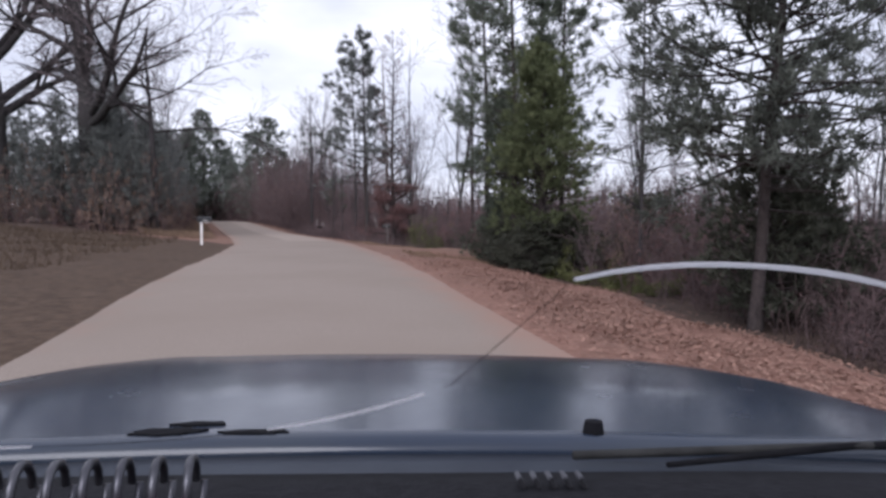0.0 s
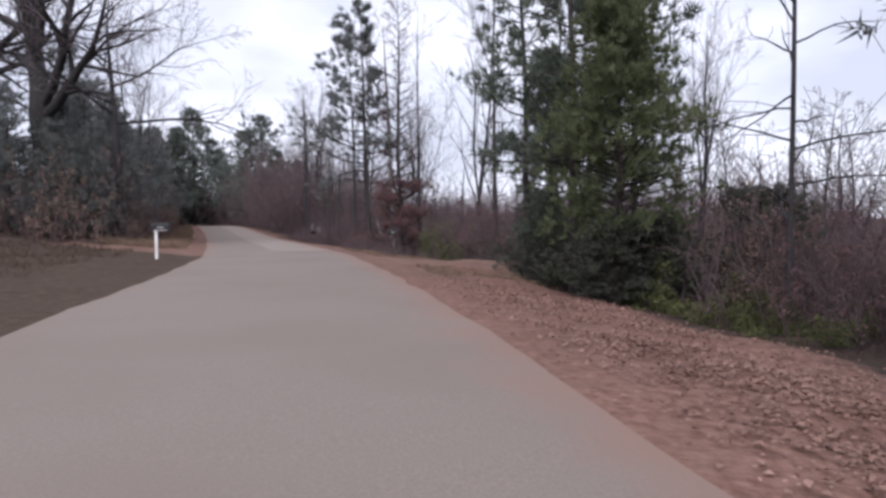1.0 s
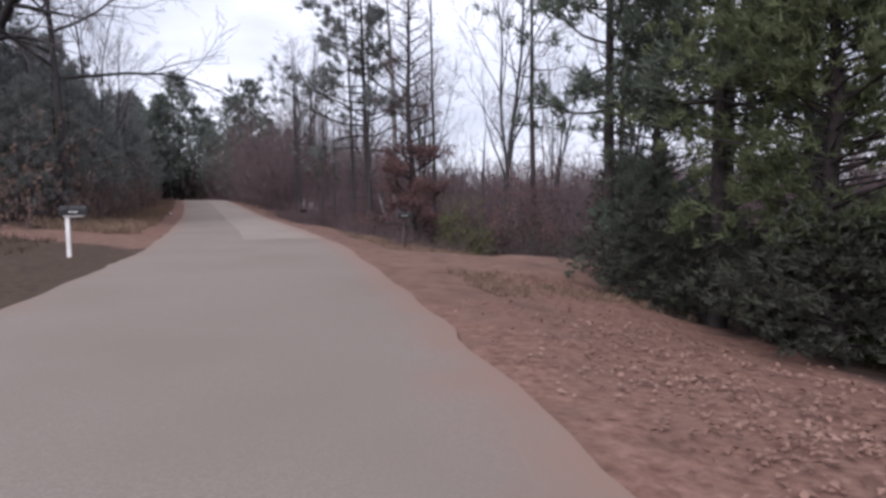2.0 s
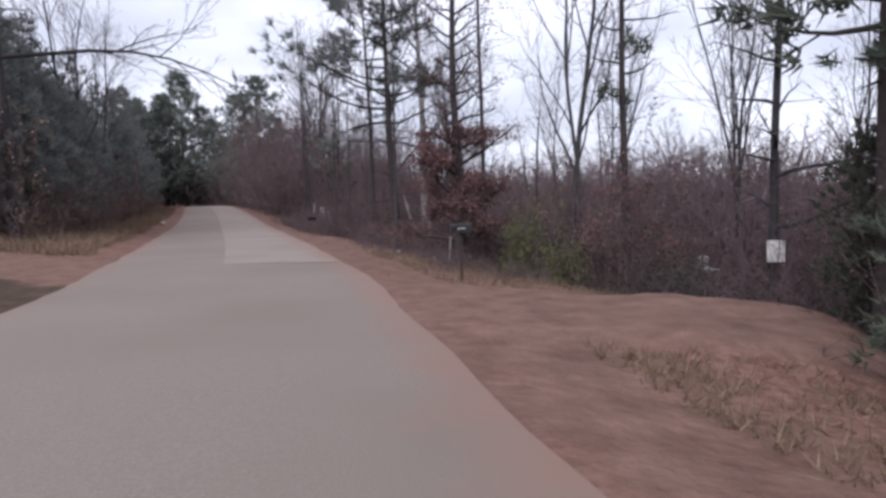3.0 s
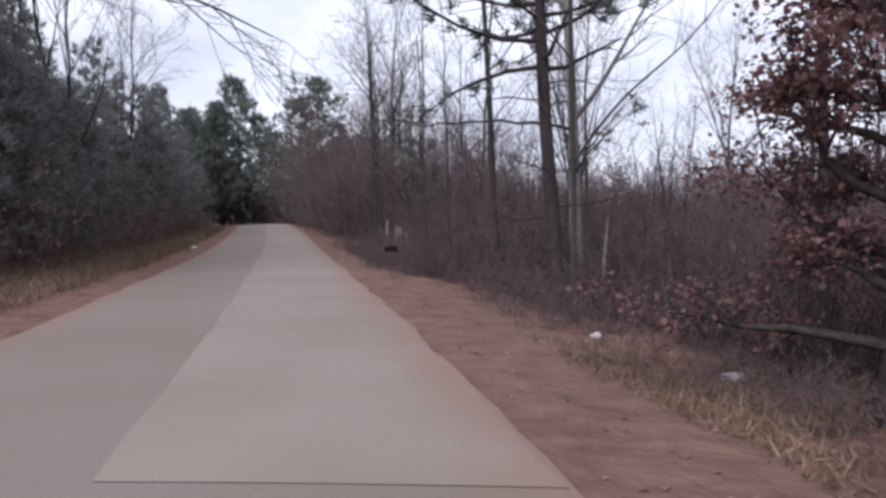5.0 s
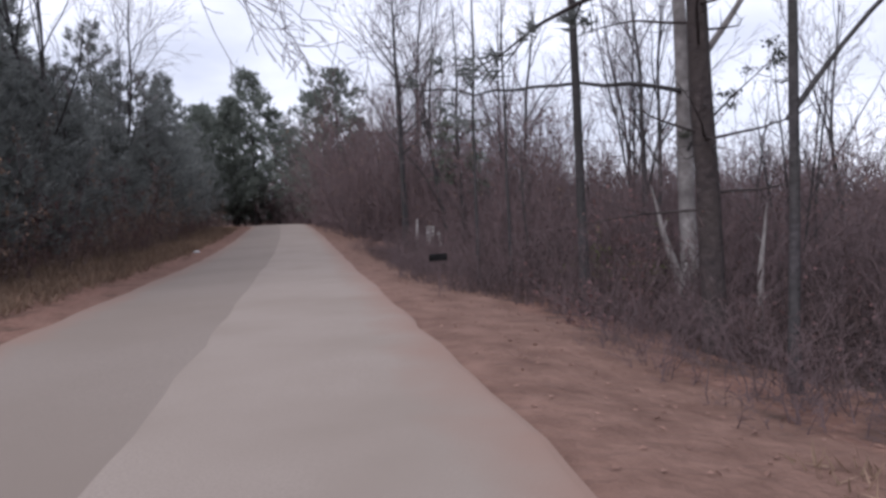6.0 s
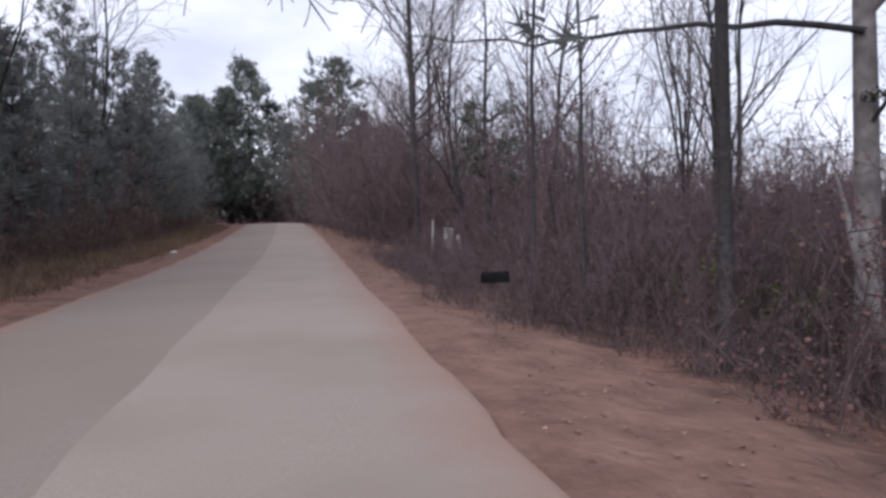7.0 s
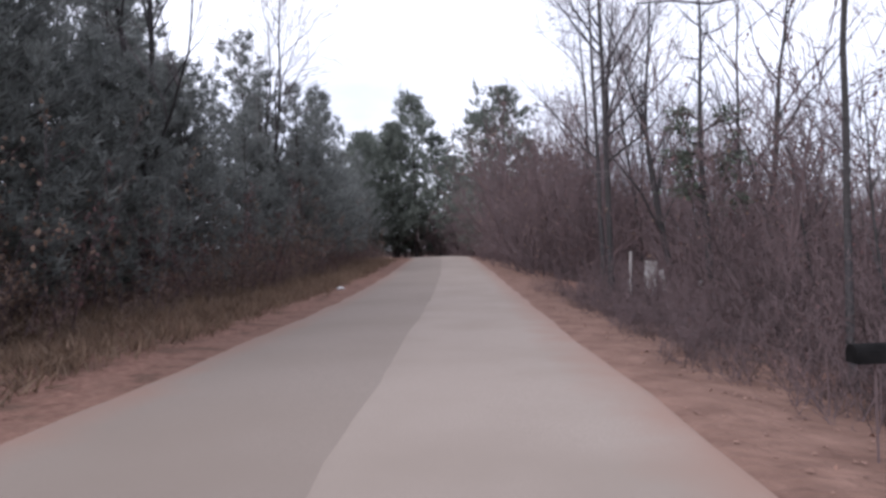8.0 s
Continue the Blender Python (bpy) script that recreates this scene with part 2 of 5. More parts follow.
def stem_mesh(name, line, sides, mat, rng=None, flare=0.0):
    """One continuous tapered stem along points with radii, with an uneven round section."""
    pts = np.array([p for p, _ in line], float)
    rad = np.array([r for _, r in line], float)
    t = np.gradient(pts, axis=0)
    t /= np.linalg.norm(t, axis=1)[:, None]
    u = np.cross(t, np.array([0.9, 0.3, 0.1]))
    u /= np.linalg.norm(u, axis=1)[:, None]
    v = np.cross(t, u)
    a = np.arange(sides) * 2 * np.pi / sides
    wob = np.ones((len(pts), sides))
    if rng is not None:
        wob += rng.normal(0, 0.06, (len(pts), sides)) + 0.05 * np.cos(3 * a + rng.uniform(0, 6))[None]
    wob[0] *= 1 + flare * (1 + 0.5 * np.cos(5 * a))
    verts = pts[:, None] + (u[:, None] * np.cos(a)[None, :, None] + v[:, None] * np.sin(a)[None, :, None]) * (rad[:, None] * wob)[..., None]
    n = len(pts)
    quads = [(i * sides + k, i * sides + (k + 1) % sides, (i + 1) * sides + (k + 1) % sides, (i + 1) * sides + k) for i in range(n - 1) for k in range(sides)]
    vs = np.concatenate([verts.reshape(-1, 3), pts[-1:]])
    tris = [((n - 1) * sides + k, (n - 1) * sides + (k + 1) % sides, n * sides) for k in range(sides)]
    return np_mesh(name, vs, quads=quads, tris=tris, mat=mat, smooth=True)


def blades(rng, centres, count, length, width, out=None, droop=0.0):
    """Tufts of thin three-cornered blades round centres; out: the way each tuft leans."""
    c = np.repeat(np.asarray(centres, float), count, 0)
    n = len(c)
    d = rng.normal(0, 1, (n, 3))
    if out is not None:
        d += np.repeat(np.asarray(out, float), count, 0) * 1.3
    d[:, 2] -= droop
    d /= np.linalg.norm(d, axis=1)[:, None]
    s = np.cross(d, rng.normal(0, 1, (n, 3)))
    s /= np.linalg.norm(s, axis=1)[:, None]
    ln = length * rng.uniform(0.6, 1.25, (n, 1))
    base = c + rng.normal(0, length * 0.18, (n, 3))
    v = np.stack([base - s * width / 2, base + s * width / 2, base + d * ln], 1).reshape(-1, 3)
    return v, np.arange(n * 3).reshape(-1, 3)


def leaves(rng, centres, size, flat=0.0):
    """One small folded leaf (two triangles) at each centre."""
    c = np.asarray(centres, float)
    n = len(c)
    d = rng.normal(0, 1, (n, 3))
    d[:, 2] *= 1 - flat
    d /= np.linalg.norm(d, axis=1)[:, None]
    nn = rng.normal(0, 1, (n, 3))
    nn[:, 2] += flat * 6
    s = np.cross(d, nn)
    s /= np.linalg.norm(s, axis=1)[:, None]
    up = np.cross(s, d)
    z = size * rng.uniform(0.6, 1.3, (n, 1))
    v = np.stack([c - d * z / 2, c + s * z * 0.36 + up * z * 0.15, c + d * z / 2, c - s * z * 0.36 + up * z * 0.15], 1).reshape(-1, 3)
    k = np.arange(n)[:, None] * 4
    return v, np.concatenate([k + np.array([[0, 1, 2]]), k + np.array([[0, 2, 3]])])


def part(name, me, parent, label=""):
    ob = new(name, me)
    ob.parent = parent
    if label:
        ob["label"] = label
    return ob


def thing(name, label, category, m=None, kind="", group=""):
    ob = new(name)
    ob.empty_display_size = 0.3
    if m is not None:
        ob.matrix_world = m
    return tagged(ob, label, category, group, kind)


def grow(rng, store, p, d, length, radius, level, kids, wander=0.12, lift=0.05, spread=0.8, shrink=0.55, first=0.3, steps=6):
    """A branch of some steps that carries smaller ones; fills store[level] with tube rows and returns its tip."""
    p, d = np.array(p, float), np.array(d, float)
    d /= np.linalg.norm(d)
    way = [p.copy()]
    for i in range(steps):
        d = d + rng.normal(0, wander, 3) + np.array([0, 0, lift])
        d /= np.linalg.norm(d)
        q = p + d * length / steps
        r0, r1 = radius * (1 - 0.8 * i / steps), radius * (1 - 0.8 * (i + 1) / steps)
        store[level].append((*p, *q, r0, r1))
        p = q
        way.append(p.copy())
    if level < len(kids):
        for k in range(kids[level]):
            f = first + (1 - first) * (k + rng.uniform(0, 1)) / kids[level]
            i = min(int(f * steps), steps - 1)
            w = way[i] + (way[i + 1] - way[i]) * (f * steps - i)
            axis = way[i + 1] - way[i]
            axis /= np.linalg.norm(axis)
            side = np.cross(axis, rng.normal(0, 1, 3))
            side /= np.linalg.norm(side) + 1e-9
            ang = spread * rng.uniform(0.6, 1.3)
            nd = axis * math.cos(ang) + side * math.sin(ang)
            grow(rng, store, w, nd, length * shrink * rng.uniform(0.6, 1.15) * (1.15 - 0.55 * f), max(radius * (1 - 0.8 * f) * 0.6, 0.004), level + 1, kids, wander * 1.25, lift, spread, shrink, 0.2, 2 if level + 1 == len(kids) else max(3, steps - 2))
    return p


# ---- the road's line, the lie of the land ----
LINE = np.array([(-60, 11), (-10, 1.7), (0, -0.15), (6, -1.25), (12.6, -2.6), (20.7, -4.15), (30.4, -6.4), (40, -9.45), (46.5, -11.65), (60, -16.2), (72, -20.4), (95, -28.8), (110, -35.5), (125, -46), (150, -70), (400, -70)], float)
_y = np.arange(-60, 400, 0.5)
_x = np.interp(_y, LINE[:, 0], LINE[:, 1])
_k = np.hanning(17)
_x = np.convolve(np.pad(_x, 8, mode="edge"), _k / _k.sum(), "valid")
_slope = np.gradient(_x, _y)


def mid(y):
    return np.interp(y, _y, _x)


def half(y):
    """Half the road's width, along x."""
    s = np.interp(y, _y, _slope)
    return 2.42 * np.sqrt(1 + s * s) + 0 * np.asarray(y, float)


def step01(x):
    x = np.clip(x, 0, 1)
    return x * x * (3 - 2 * x)


def road_z(y):
    y = np.asarray(y, float)
    return 0.85 * step01((y - 52) / 50) - 0.3 * (1 - step01((y - 1) / 15))


def away(x, y, x0, y0, x1, y1):
    """Distance from a segment."""
    dx, dy = x1 - x0, y1 - y0
    t = np.clip(((x - x0) * dx + (y - y0) * dy) / (dx * dx + dy * dy), 0, 1)
    return np.hypot(x - x0 - t * dx, y - y0 - t * dy)


def drive_right(x, y):
    return 1 - step01((away(x, y, -3.3, 28.4, 0.2, 27.2) - 1.3) / 1.3)


def drive_left(x, y):
    return 1 - step01((away(x, y, -9.0, 32.9, -19.0, 38.0) - 1.5) / 1.0)


def ground_z(x, y):
    x, y = np.asarray(x, float), np.asarray(y, float)
    s, h = x - mid(y), half(y)
    ur, ul = s - h, -s - h
    right = np.interp(ur, [0, 0.5, 2.5, 5, 10, 20, 60, 300], [-0.035, -0.05, -0.26, -0.7, -1.2, -1.6, -1.8, -1.0])
    right = right * (1 - 0.7 * drive_right(x, y))
    left = np.interp(ul, [0, 0.5, 3, 6, 10, 25, 80, 300], [-0.035, -0.01, 0.16, 0.4, 0.75, 1.4, 2.4, 4.0])
    left = left * (1 - 0.5 * drive_left(x, y))
    z = np.where(s > 0, right, left)
    z = np.where(np.abs(s) < h, -0.05, z)
    rough = np.clip(np.minimum(np.maximum(ur, ul), 3) / 3, 0, 1)
    z = z + rough * (0.07 * np.sin(x * 1.3 + 0.7 * np.sin(y * 0.9)) * np.cos(y * 1.1) + 0.035 * np.sin(3.1 * x + y * 2.3) * np.cos(2.7 * y - x))
    return z + road_z(y)


def gz(x, y):
    return float(ground_z(x, y))


def sheet(name, ys, ss, zfun, mat):
    """A sheet in rows along the road and stations across it."""
    Y, S = np.meshgrid(ys, ss, indexing="ij")
    X = mid(Y) + S
    Z = zfun(X, Y, S)
    n, m = Y.shape
    i, j = np.meshgrid(np.arange(n - 1), np.arange(m - 1), indexing="ij")
    q = np.stack([i * m + j, i * m + j + 1, (i + 1) * m + j + 1, (i + 1) * m + j], -1).reshape(-1, 4)
    return np_mesh(name, np.stack([X, Y, Z], -1).reshape(-1, 3), quads=q, mat=mat, smooth=True), X, Y


ys = np.concatenate([[-2500, -900, -300, -120], np.arange(-50, -6, 3), np.arange(-6, 80, 0.4), np.arange(80, 150, 2.0), [170, 220, 320, 600, 1400, 2500]])
inner = np.concatenate([np.arange(2.3, 3.6, 0.12), np.arange(3.6, 14, 0.4), np.arange(14, 40, 2.5), [48, 70, 120, 250, 600, 1500, 2600]])
ss = np.concatenate([-inner[::-1], [-1.2, 0, 1.2], inner])
me, GX, GY = sheet("ground", ys, ss, lambda X, Y, S: ground_z(X, Y), M_SOIL)
ground = tagged(new("ground", me), "leaf-strewn brown forest floor with red clay shoulders and dry grass", "ground", kind="structure")
gs, gh = GX - mid(GY), half(GY)
gr, gl = gs - gh, -gs - gh
clay = np.where(gr > -0.3, (1 - step01((gr - np.interp(GY, [28, 30.5, 36, 39], [1.6, 1.0, 1.0, 1.6])) / 1.0)) * np.interp(GY, [0, 20, 26, 60, 110], [0.35, 0.45, 0.75, 0.9, 0.8]), 0)
clay = np.maximum(clay, np.where(gr > -0.3, 0.95 * drive_right(GX, GY), 0))
clay = np.maximum(clay, np.where(gl > -0.3, 0.8 * drive_left(GX, GY), 0))
clay = np.maximum(clay, np.where(gl > -0.3, (1 - step01((gl - 0.2) / 1.2)) * np.interp(GY, [0, 22, 34, 60], [0.2, 0.2, 0.45, 0.5]), 0))
litter = np.where(gr > -0.3, 0.8 * (1 - step01((gr - 3.0) / 2.2)), 0) * np.interp(GY, [0, 24, 30, 110], [1, 1, 0.75, 0.7])
litter = np.maximum(litter, np.where((gl > -0.3) & (GY > 36), 0.62 * (1 - step01((gl - 2.6) / 1.4)), 0))
grass = np.where(gl > -0.3, 0.85 * (1 - step01((gl - 4.5) / 3.5)), 0)
grass = np.maximum(grass, np.where(gl > 0, np.interp(GY, [27, 35], [0.85, 0]), 0))
grass = np.maximum(grass, np.where((gr > 0.8) & (gr < 6), np.interp(GY, [20, 24, 36, 39], [0, 0.42, 0.42, 0]), 0))
att = me.color_attributes.new("soil_map", "FLOAT_COLOR", "POINT")
att.data.foreach_set("color", np.stack([clay, litter, grass, np.ones_like(clay)], -1).astype(np.float32).ravel())

RY = np.concatenate([np.arange(-60, -6, 3), np.arange(-6, 150, 0.5)])


def dusty(m):
    """Red clay dust that has been carried onto the road's margins."""
    n, l = m.node_tree.nodes, m.node_tree.links
    b = n["Principled BSDF"]
    at = n.new("ShaderNodeAttribute")
    at.attribute_name = "edge_dirt"
    co = n.new("ShaderNodeTexCoord")
    t = n.new("ShaderNodeTexNoise")
    t.inputs["Scale"].default_value, t.inputs["Detail"].default_value = 1.4, 6.0
    l.new(co.outputs["Object"], t.inputs["Vector"])
    add = n.new("ShaderNodeMath")
    l.new(at.outputs["Fac"], add.inputs[0])
    l.new(t.outputs["Fac"], add.inputs[1])
    r = n.new("ShaderNodeMapRange")
    r.inputs["From Min"].default_value, r.inputs["From Max"].default_value, r.inputs["To Max"].default_value = 0.75, 1.5, 0.8
    l.new(add.outputs["Value"], r.inputs["Value"])
    x = n.new("ShaderNodeMix")
    x.data_type = "RGBA"
    l.new(r.outputs["Result"], x.inputs["Factor"])
    l.new(b.inputs["Base Color"].links[0].from_socket, x.inputs["A"])
    x.inputs["B"].default_value = (0.24, 0.15, 0.115, 1)
    l.new(x.outputs["Result"], b.inputs["Base Color"])


dusty(M_ASPHALT)
dusty(M_PATCH)


def strip(name, y0, y1, a, b, lift, mat, label, cols=13):
    """A paved strip with a rounded, crumbling edge; a and b are shares of the half width."""
    yy = np.unique(np.concatenate([[y0], RY[(RY > y0) & (RY < y1)], [y1]]))
    rng = np.random.default_rng(len(name))
    Y = np.repeat(yy[:, None], cols + 2, 1)
    f = np.concatenate([[0, 0], np.linspace(0.02, 0.98, cols - 2), [1, 1]])
    S = (a + (b - a) * f)[None] * half(Y)
    jag = rng.normal(0, 0.014, (len(yy), 2)) + 0.028 * np.sin(yy * 1.7 + 3 * np.sin(yy * 0.31))[:, None]
    if a < -0.9:
        S[:, :2] += jag[:, :1]
    else:
        S[:, :2] += jag[:, :1] * 0.6
    if b > 0.9:
        S[:, -2:] += jag[:, 1:]
    Z = road_z(Y) + lift - 0.03 * (S / half(Y)) ** 2
    Z[:, 0] -= 0.06 if a < -0.9 else 0.008
    Z[:, -1] -= 0.06
    n, m = Y.shape
    i, j = np.meshgrid(np.arange(n - 1), np.arange(m - 1), indexing="ij")
    q = np.stack([i * m + j, i * m + j + 1, (i + 1) * m + j + 1, (i + 1) * m + j], -1).reshape(-1, 4)
    me = np_mesh(name, np.stack([mid(Y) + S, Y, Z], -1).reshape(-1, 3), quads=q, mat=mat)
    me.polygons.foreach_set("use_smooth", np.zeros(len(q), bool))
    edge = np.clip(1 - (half(Y) - np.abs(S)) / 0.85, 0, 1) * np.where(S < 0, np.interp(Y, [0, 28, 40], [0.3, 0.5, 0.9]), 1.0)
    dirt = me.color_attributes.new("edge_dirt", "FLOAT_COLOR", "POINT")
    dirt.data.foreach_set("color", np.repeat(edge[..., None], 4, -1).astype(np.float32).ravel())
    return tagged(new(name, me), label, "road", kind="structure")


strip("road", -60, 149, -1.0, 1.0, 0.03, M_ASPHALT, "narrow tan-grey asphalt country road without markings")
strip("road_lane_patched", 33.6, 149, 0.03, 0.985, 0.036, M_PATCH, "paler resurfaced asphalt lane of the country road")


# ---- trees ----
def bare_tree(name, label, seed, height, radius, kids=(9, 6, 4), lean=(0, 0), bark=M_BARK, spread=0.75, first=0.35, lift=0.06, shrink=0.5, forks=1, wander=0.05, side=1.0, fine=0.0065):
    """A leafless broadleaf: one or more trunks, limbs and fine twigs."""
    rng = np.random.default_rng(seed)
    top = thing(name, label, "tree", group={"sapling": "saplings in the brush", "bare_tree": "bare roadside trees", "birch_stub": "broken birch stems"}.get(name, ""))
    twigs, boughs = [], []
    for k in range(forks):
        p = np.array([0, 0, -0.25]) + (rng.normal(0, 0.12, 3) * (1, 1, 0) if forks > 1 else 0)
        d = np.array([lean[0], lean[1], 1.0]) + (rng.normal(0, 0.12, 3) * (1, 1, 0) if forks > 1 else 0)
        n, line, r = 12, [], radius * (1 if k == 0 else 0.75)
        h = height * (1 if k == 0 else rng.uniform(0.75, 1.0))
        way = []
        for i in range(n + 1):
            f = i / n
            line.append((p.copy(), r * ((1 - f) ** 0.8 * 0.93 + 0.05)))
            way.append(p.copy())
            d = d + rng.normal(0, wander, 3) * (1, 1, 0.2)
            d /= np.linalg.norm(d)
            p = p + d * (h + 0.25) / n
        part("trunk", stem_mesh("trunk", line, 8, bark, rng, 0.35), top)
        for j in range(kids[0]):
            f = first + (0.98 - first) * (j + rng.uniform(0, 1)) / kids[0]
            i = min(int(f * n), n - 1)
            w = way[i] + (way[i + 1] - way[i]) * (f * n - i)
            az = rng.uniform(0, 2 * math.pi)
            ang = spread * rng.uniform(0.7, 1.25)
            nd = np.array([math.cos(az) * math.sin(ang), math.sin(az) * math.sin(ang), math.cos(ang)])
            store = [[] for _ in range(len(kids))]
            grow(rng, store, w, nd, h * shrink * rng.uniform(0.55, 1.0) * (1.2 - 0.75 * f) * side, line[i][1] * 0.55, 0, kids[1:], 0.13, lift, 0.7, 0.55, 0.25, 6)
            row = [(np.array(s[0:3]), s[6]) for s in store[0]] + [(np.array(store[0][-1][3:6]), store[0][-1][7])]
            part("limb", stem_mesh("limb", row, 5, bark), top)
            if len(kids) > 3:
                boughs += store[1]
            for st in store[(2 if len(kids) > 3 else 1):]:
                twigs += st
    if boughs:
        tagged(part("branchwork", tube_mesh("branchwork", boughs, 4, bark), top), kind="stuff")
    if twigs:
        tw = np.array(twigs)
        tw[:, 6:8] = np.maximum(tw[:, 6:8], fine)
        tagged(part("crown", tube_mesh("twigs", tw, 3, M_TWIG), top, "bare grey-brown twigs"), kind="stuff")
    return top


def pine(name, label, seed, height, radius, crown_from, crown_r, branches=46, tufts=8, blade=(0.30, 0.035, 18), needle=M_NEEDLE, sparse=0.0, stubs=10, lean=(0, 0), tiers=0.0):
    """A pine: straight trunk, dead lower stubs, limbs with tufts of needles; tiers: how far its level lower limbs outreach to one side."""
    rng = np.random.default_rng(seed)
    top = thing(name, label, "tree", group="roadside pines")
    n, p, d, line = 12, np.array([0, 0, -0.25]), np.array([lean[0], lean[1], 1.0]), []
    for i in range(n + 1):
        f = i / n
        line.append((p.copy(), radius * ((1 - f) * 0.92 + 0.06)))
        d = d + rng.normal(0, 0.018, 3) * (1, 1, 0)
        d /= np.linalg.norm(d)
        p = p + d * (height + 0.25) / n
    part("trunk", stem_mesh("trunk", line, 8, M_PINEBARK, rng, 0.3), top)
    way = np.array([q for q, _ in line])
    at = lambda z: np.array([np.interp(z, way[:, 2], way[:, k]) for k in range(3)])
    segs, cen, lean_out = [], [], []
    for j in range(branches):
        f = (j + rng.uniform(0, 1)) / branches
        z = crown_from + (height * 0.985 - crown_from) * f
        L = crown_r * (0.35 + 0.75 * math.sin(math.pi * min(0.12 + 0.86 * f ** 0.8, 1.0))) * rng.uniform(0.55, 1.15)
        if f > 0.9:
            L *= 0.5
        az = j * 2.4 + rng.uniform(-0.5, 0.5)
        el = -0.1 + 0.75 * f + rng.uniform(-0.2, 0.2)
        if tiers:
            L = crown_r * (1.05 - 0.85 * f) * rng.uniform(0.55, 1.15) * (1 - tiers * math.cos(az))
            el = -0.12 + 0.5 * f + rng.uniform(-0.12, 0.15)
        store = [[], []]
        grow(rng, store, at(z), (math.cos(az) * math.cos(el), math.sin(az) * math.cos(el), math.sin(el)), L, max(0.012, radius * 0.28 * (1.1 - f)), 0, (4,), 0.14, 0.07, 0.75, 0.5, 0.35, 5)
        segs += store[0] + store[1]
        if rng.uniform() < sparse:
            continue
        ends = [np.array(s[3:6]) for s in store[0][2:]] + [np.array(s[3:6]) for s in store[1]]
        for c in rng.permutation(len(ends))[:tufts]:
            cen.append(ends[c] + rng.normal(0, 0.06, 3))
            o = ends[c] - at(z)
            lean_out.append(o / (np.linalg.norm(o) + 1e-6) + np.array([0, 0, 0.5]))
    for j in range(stubs):
        z = height * 0.12 + (crown_from - height * 0.12) * rng.uniform(0, 1)
        az = rng.uniform(0, 6.28)
        store = [[], []]
        grow(rng, store, at(z), (math.cos(az), math.sin(az), rng.uniform(-0.2, 0.3)), crown_r * rng.uniform(0.2, 0.6), 0.018, 0, (2,), 0.12, 0.0, 0.7, 0.5, 0.4, 4)
        segs += store[0] + store[1]
    tagged(part("branchwork", tube_mesh("branchwork", segs, 4, M_PINEBARK), top), kind="stuff")
    v, t = blades(rng, cen, blade[2], blade[0], blade[1], lean_out)
    part("crown", np_mesh("needles", v, tris=t, mat=needle), top, "tufts of green needles")
    return top


def cedar(name, label, seed, height, radius, wide, low=0.3, branches=90, clumps=16, needle=M_CEDAR, blade=(0.22, 0.05, 9), shape=0.8, gap=0.12):
    """A red cedar or young conifer, clothed nearly to the ground, with gaps and an uneven outline."""
    rng = np.random.default_rng(seed)
    top = thing(name, label, "shrub" if name == "evergreen_shrub" else "tree", group={"young_pine": "young pines of the thicket", "pine_tree": "pines where the road bends", "cedar_tree": "cedars beside the shoulder", "evergreen_shrub": "evergreen shrubs under the cedars"}.get(name, ""))
    line = [(np.array([rng.normal(0, 0.03), rng.normal(0, 0.03), -0.25 + (height + 0.2) * i / 9]), radius * (1 - 0.93 * i / 9)) for i in range(10)]
    part("trunk", stem_mesh("trunk", line, 7, M_PINEBARK, rng, 0.25), top)
    segs, cen, lean_out = [], [], []
    lump = rng.uniform(0, 6.28, 3)
    for j in range(branches):
        f = (j + rng.uniform(0, 1)) / branches
        z = low + (height * 0.99 - low) * f
        az = j * 2.4 + rng.uniform(-0.6, 0.6)
        prof = (1 - f) ** shape * min(1, 0.55 + 2.2 * f)
        L = wide * max(prof, 0.06) * (1 + 0.28 * math.sin(2 * az + lump[0] + 3 * f) + 0.15 * math.sin(5 * az + lump[1] + 7 * f)) * rng.uniform(0.7, 1.12)
        el = 0.15 + 0.5 * f + rng.uniform(-0.15, 0.2)
        p = np.array([0, 0, z])
        d = np.array([math.cos(az) * math.cos(el), math.sin(az) * math.cos(el), math.sin(el)])
        q = p + d * L
        segs.append((*p, *q, 0.02 * (1.1 - f) + 0.005, 0.004))
        if rng.uniform() < gap:
            continue
        k = max(3, int(clumps * (0.35 + 0.65 * L / wide)))
        t = 0.25 + 0.78 * rng.uniform(0, 1, k) ** 0.7
        c = p + d * (t * L)[:, None] + rng.normal(0, 0.13 * L ** 0.5 + 0.03, (k, 3)) * (1, 1, 0.7)
        cen += list(c)
        lean_out += list(np.tile(d + np.array([0, 0, 0.35]), (k, 1)))
    tagged(part("branchwork", tube_mesh("branchwork", segs, 4, M_PINEBARK), top), kind="stuff")
    v, t = blades(rng, cen, blade[2], blade[0], blade[1], lean_out)
    part("crown", np_mesh("foliage", v, tris=t, mat=needle), top, "dense dark green foliage")
    return top


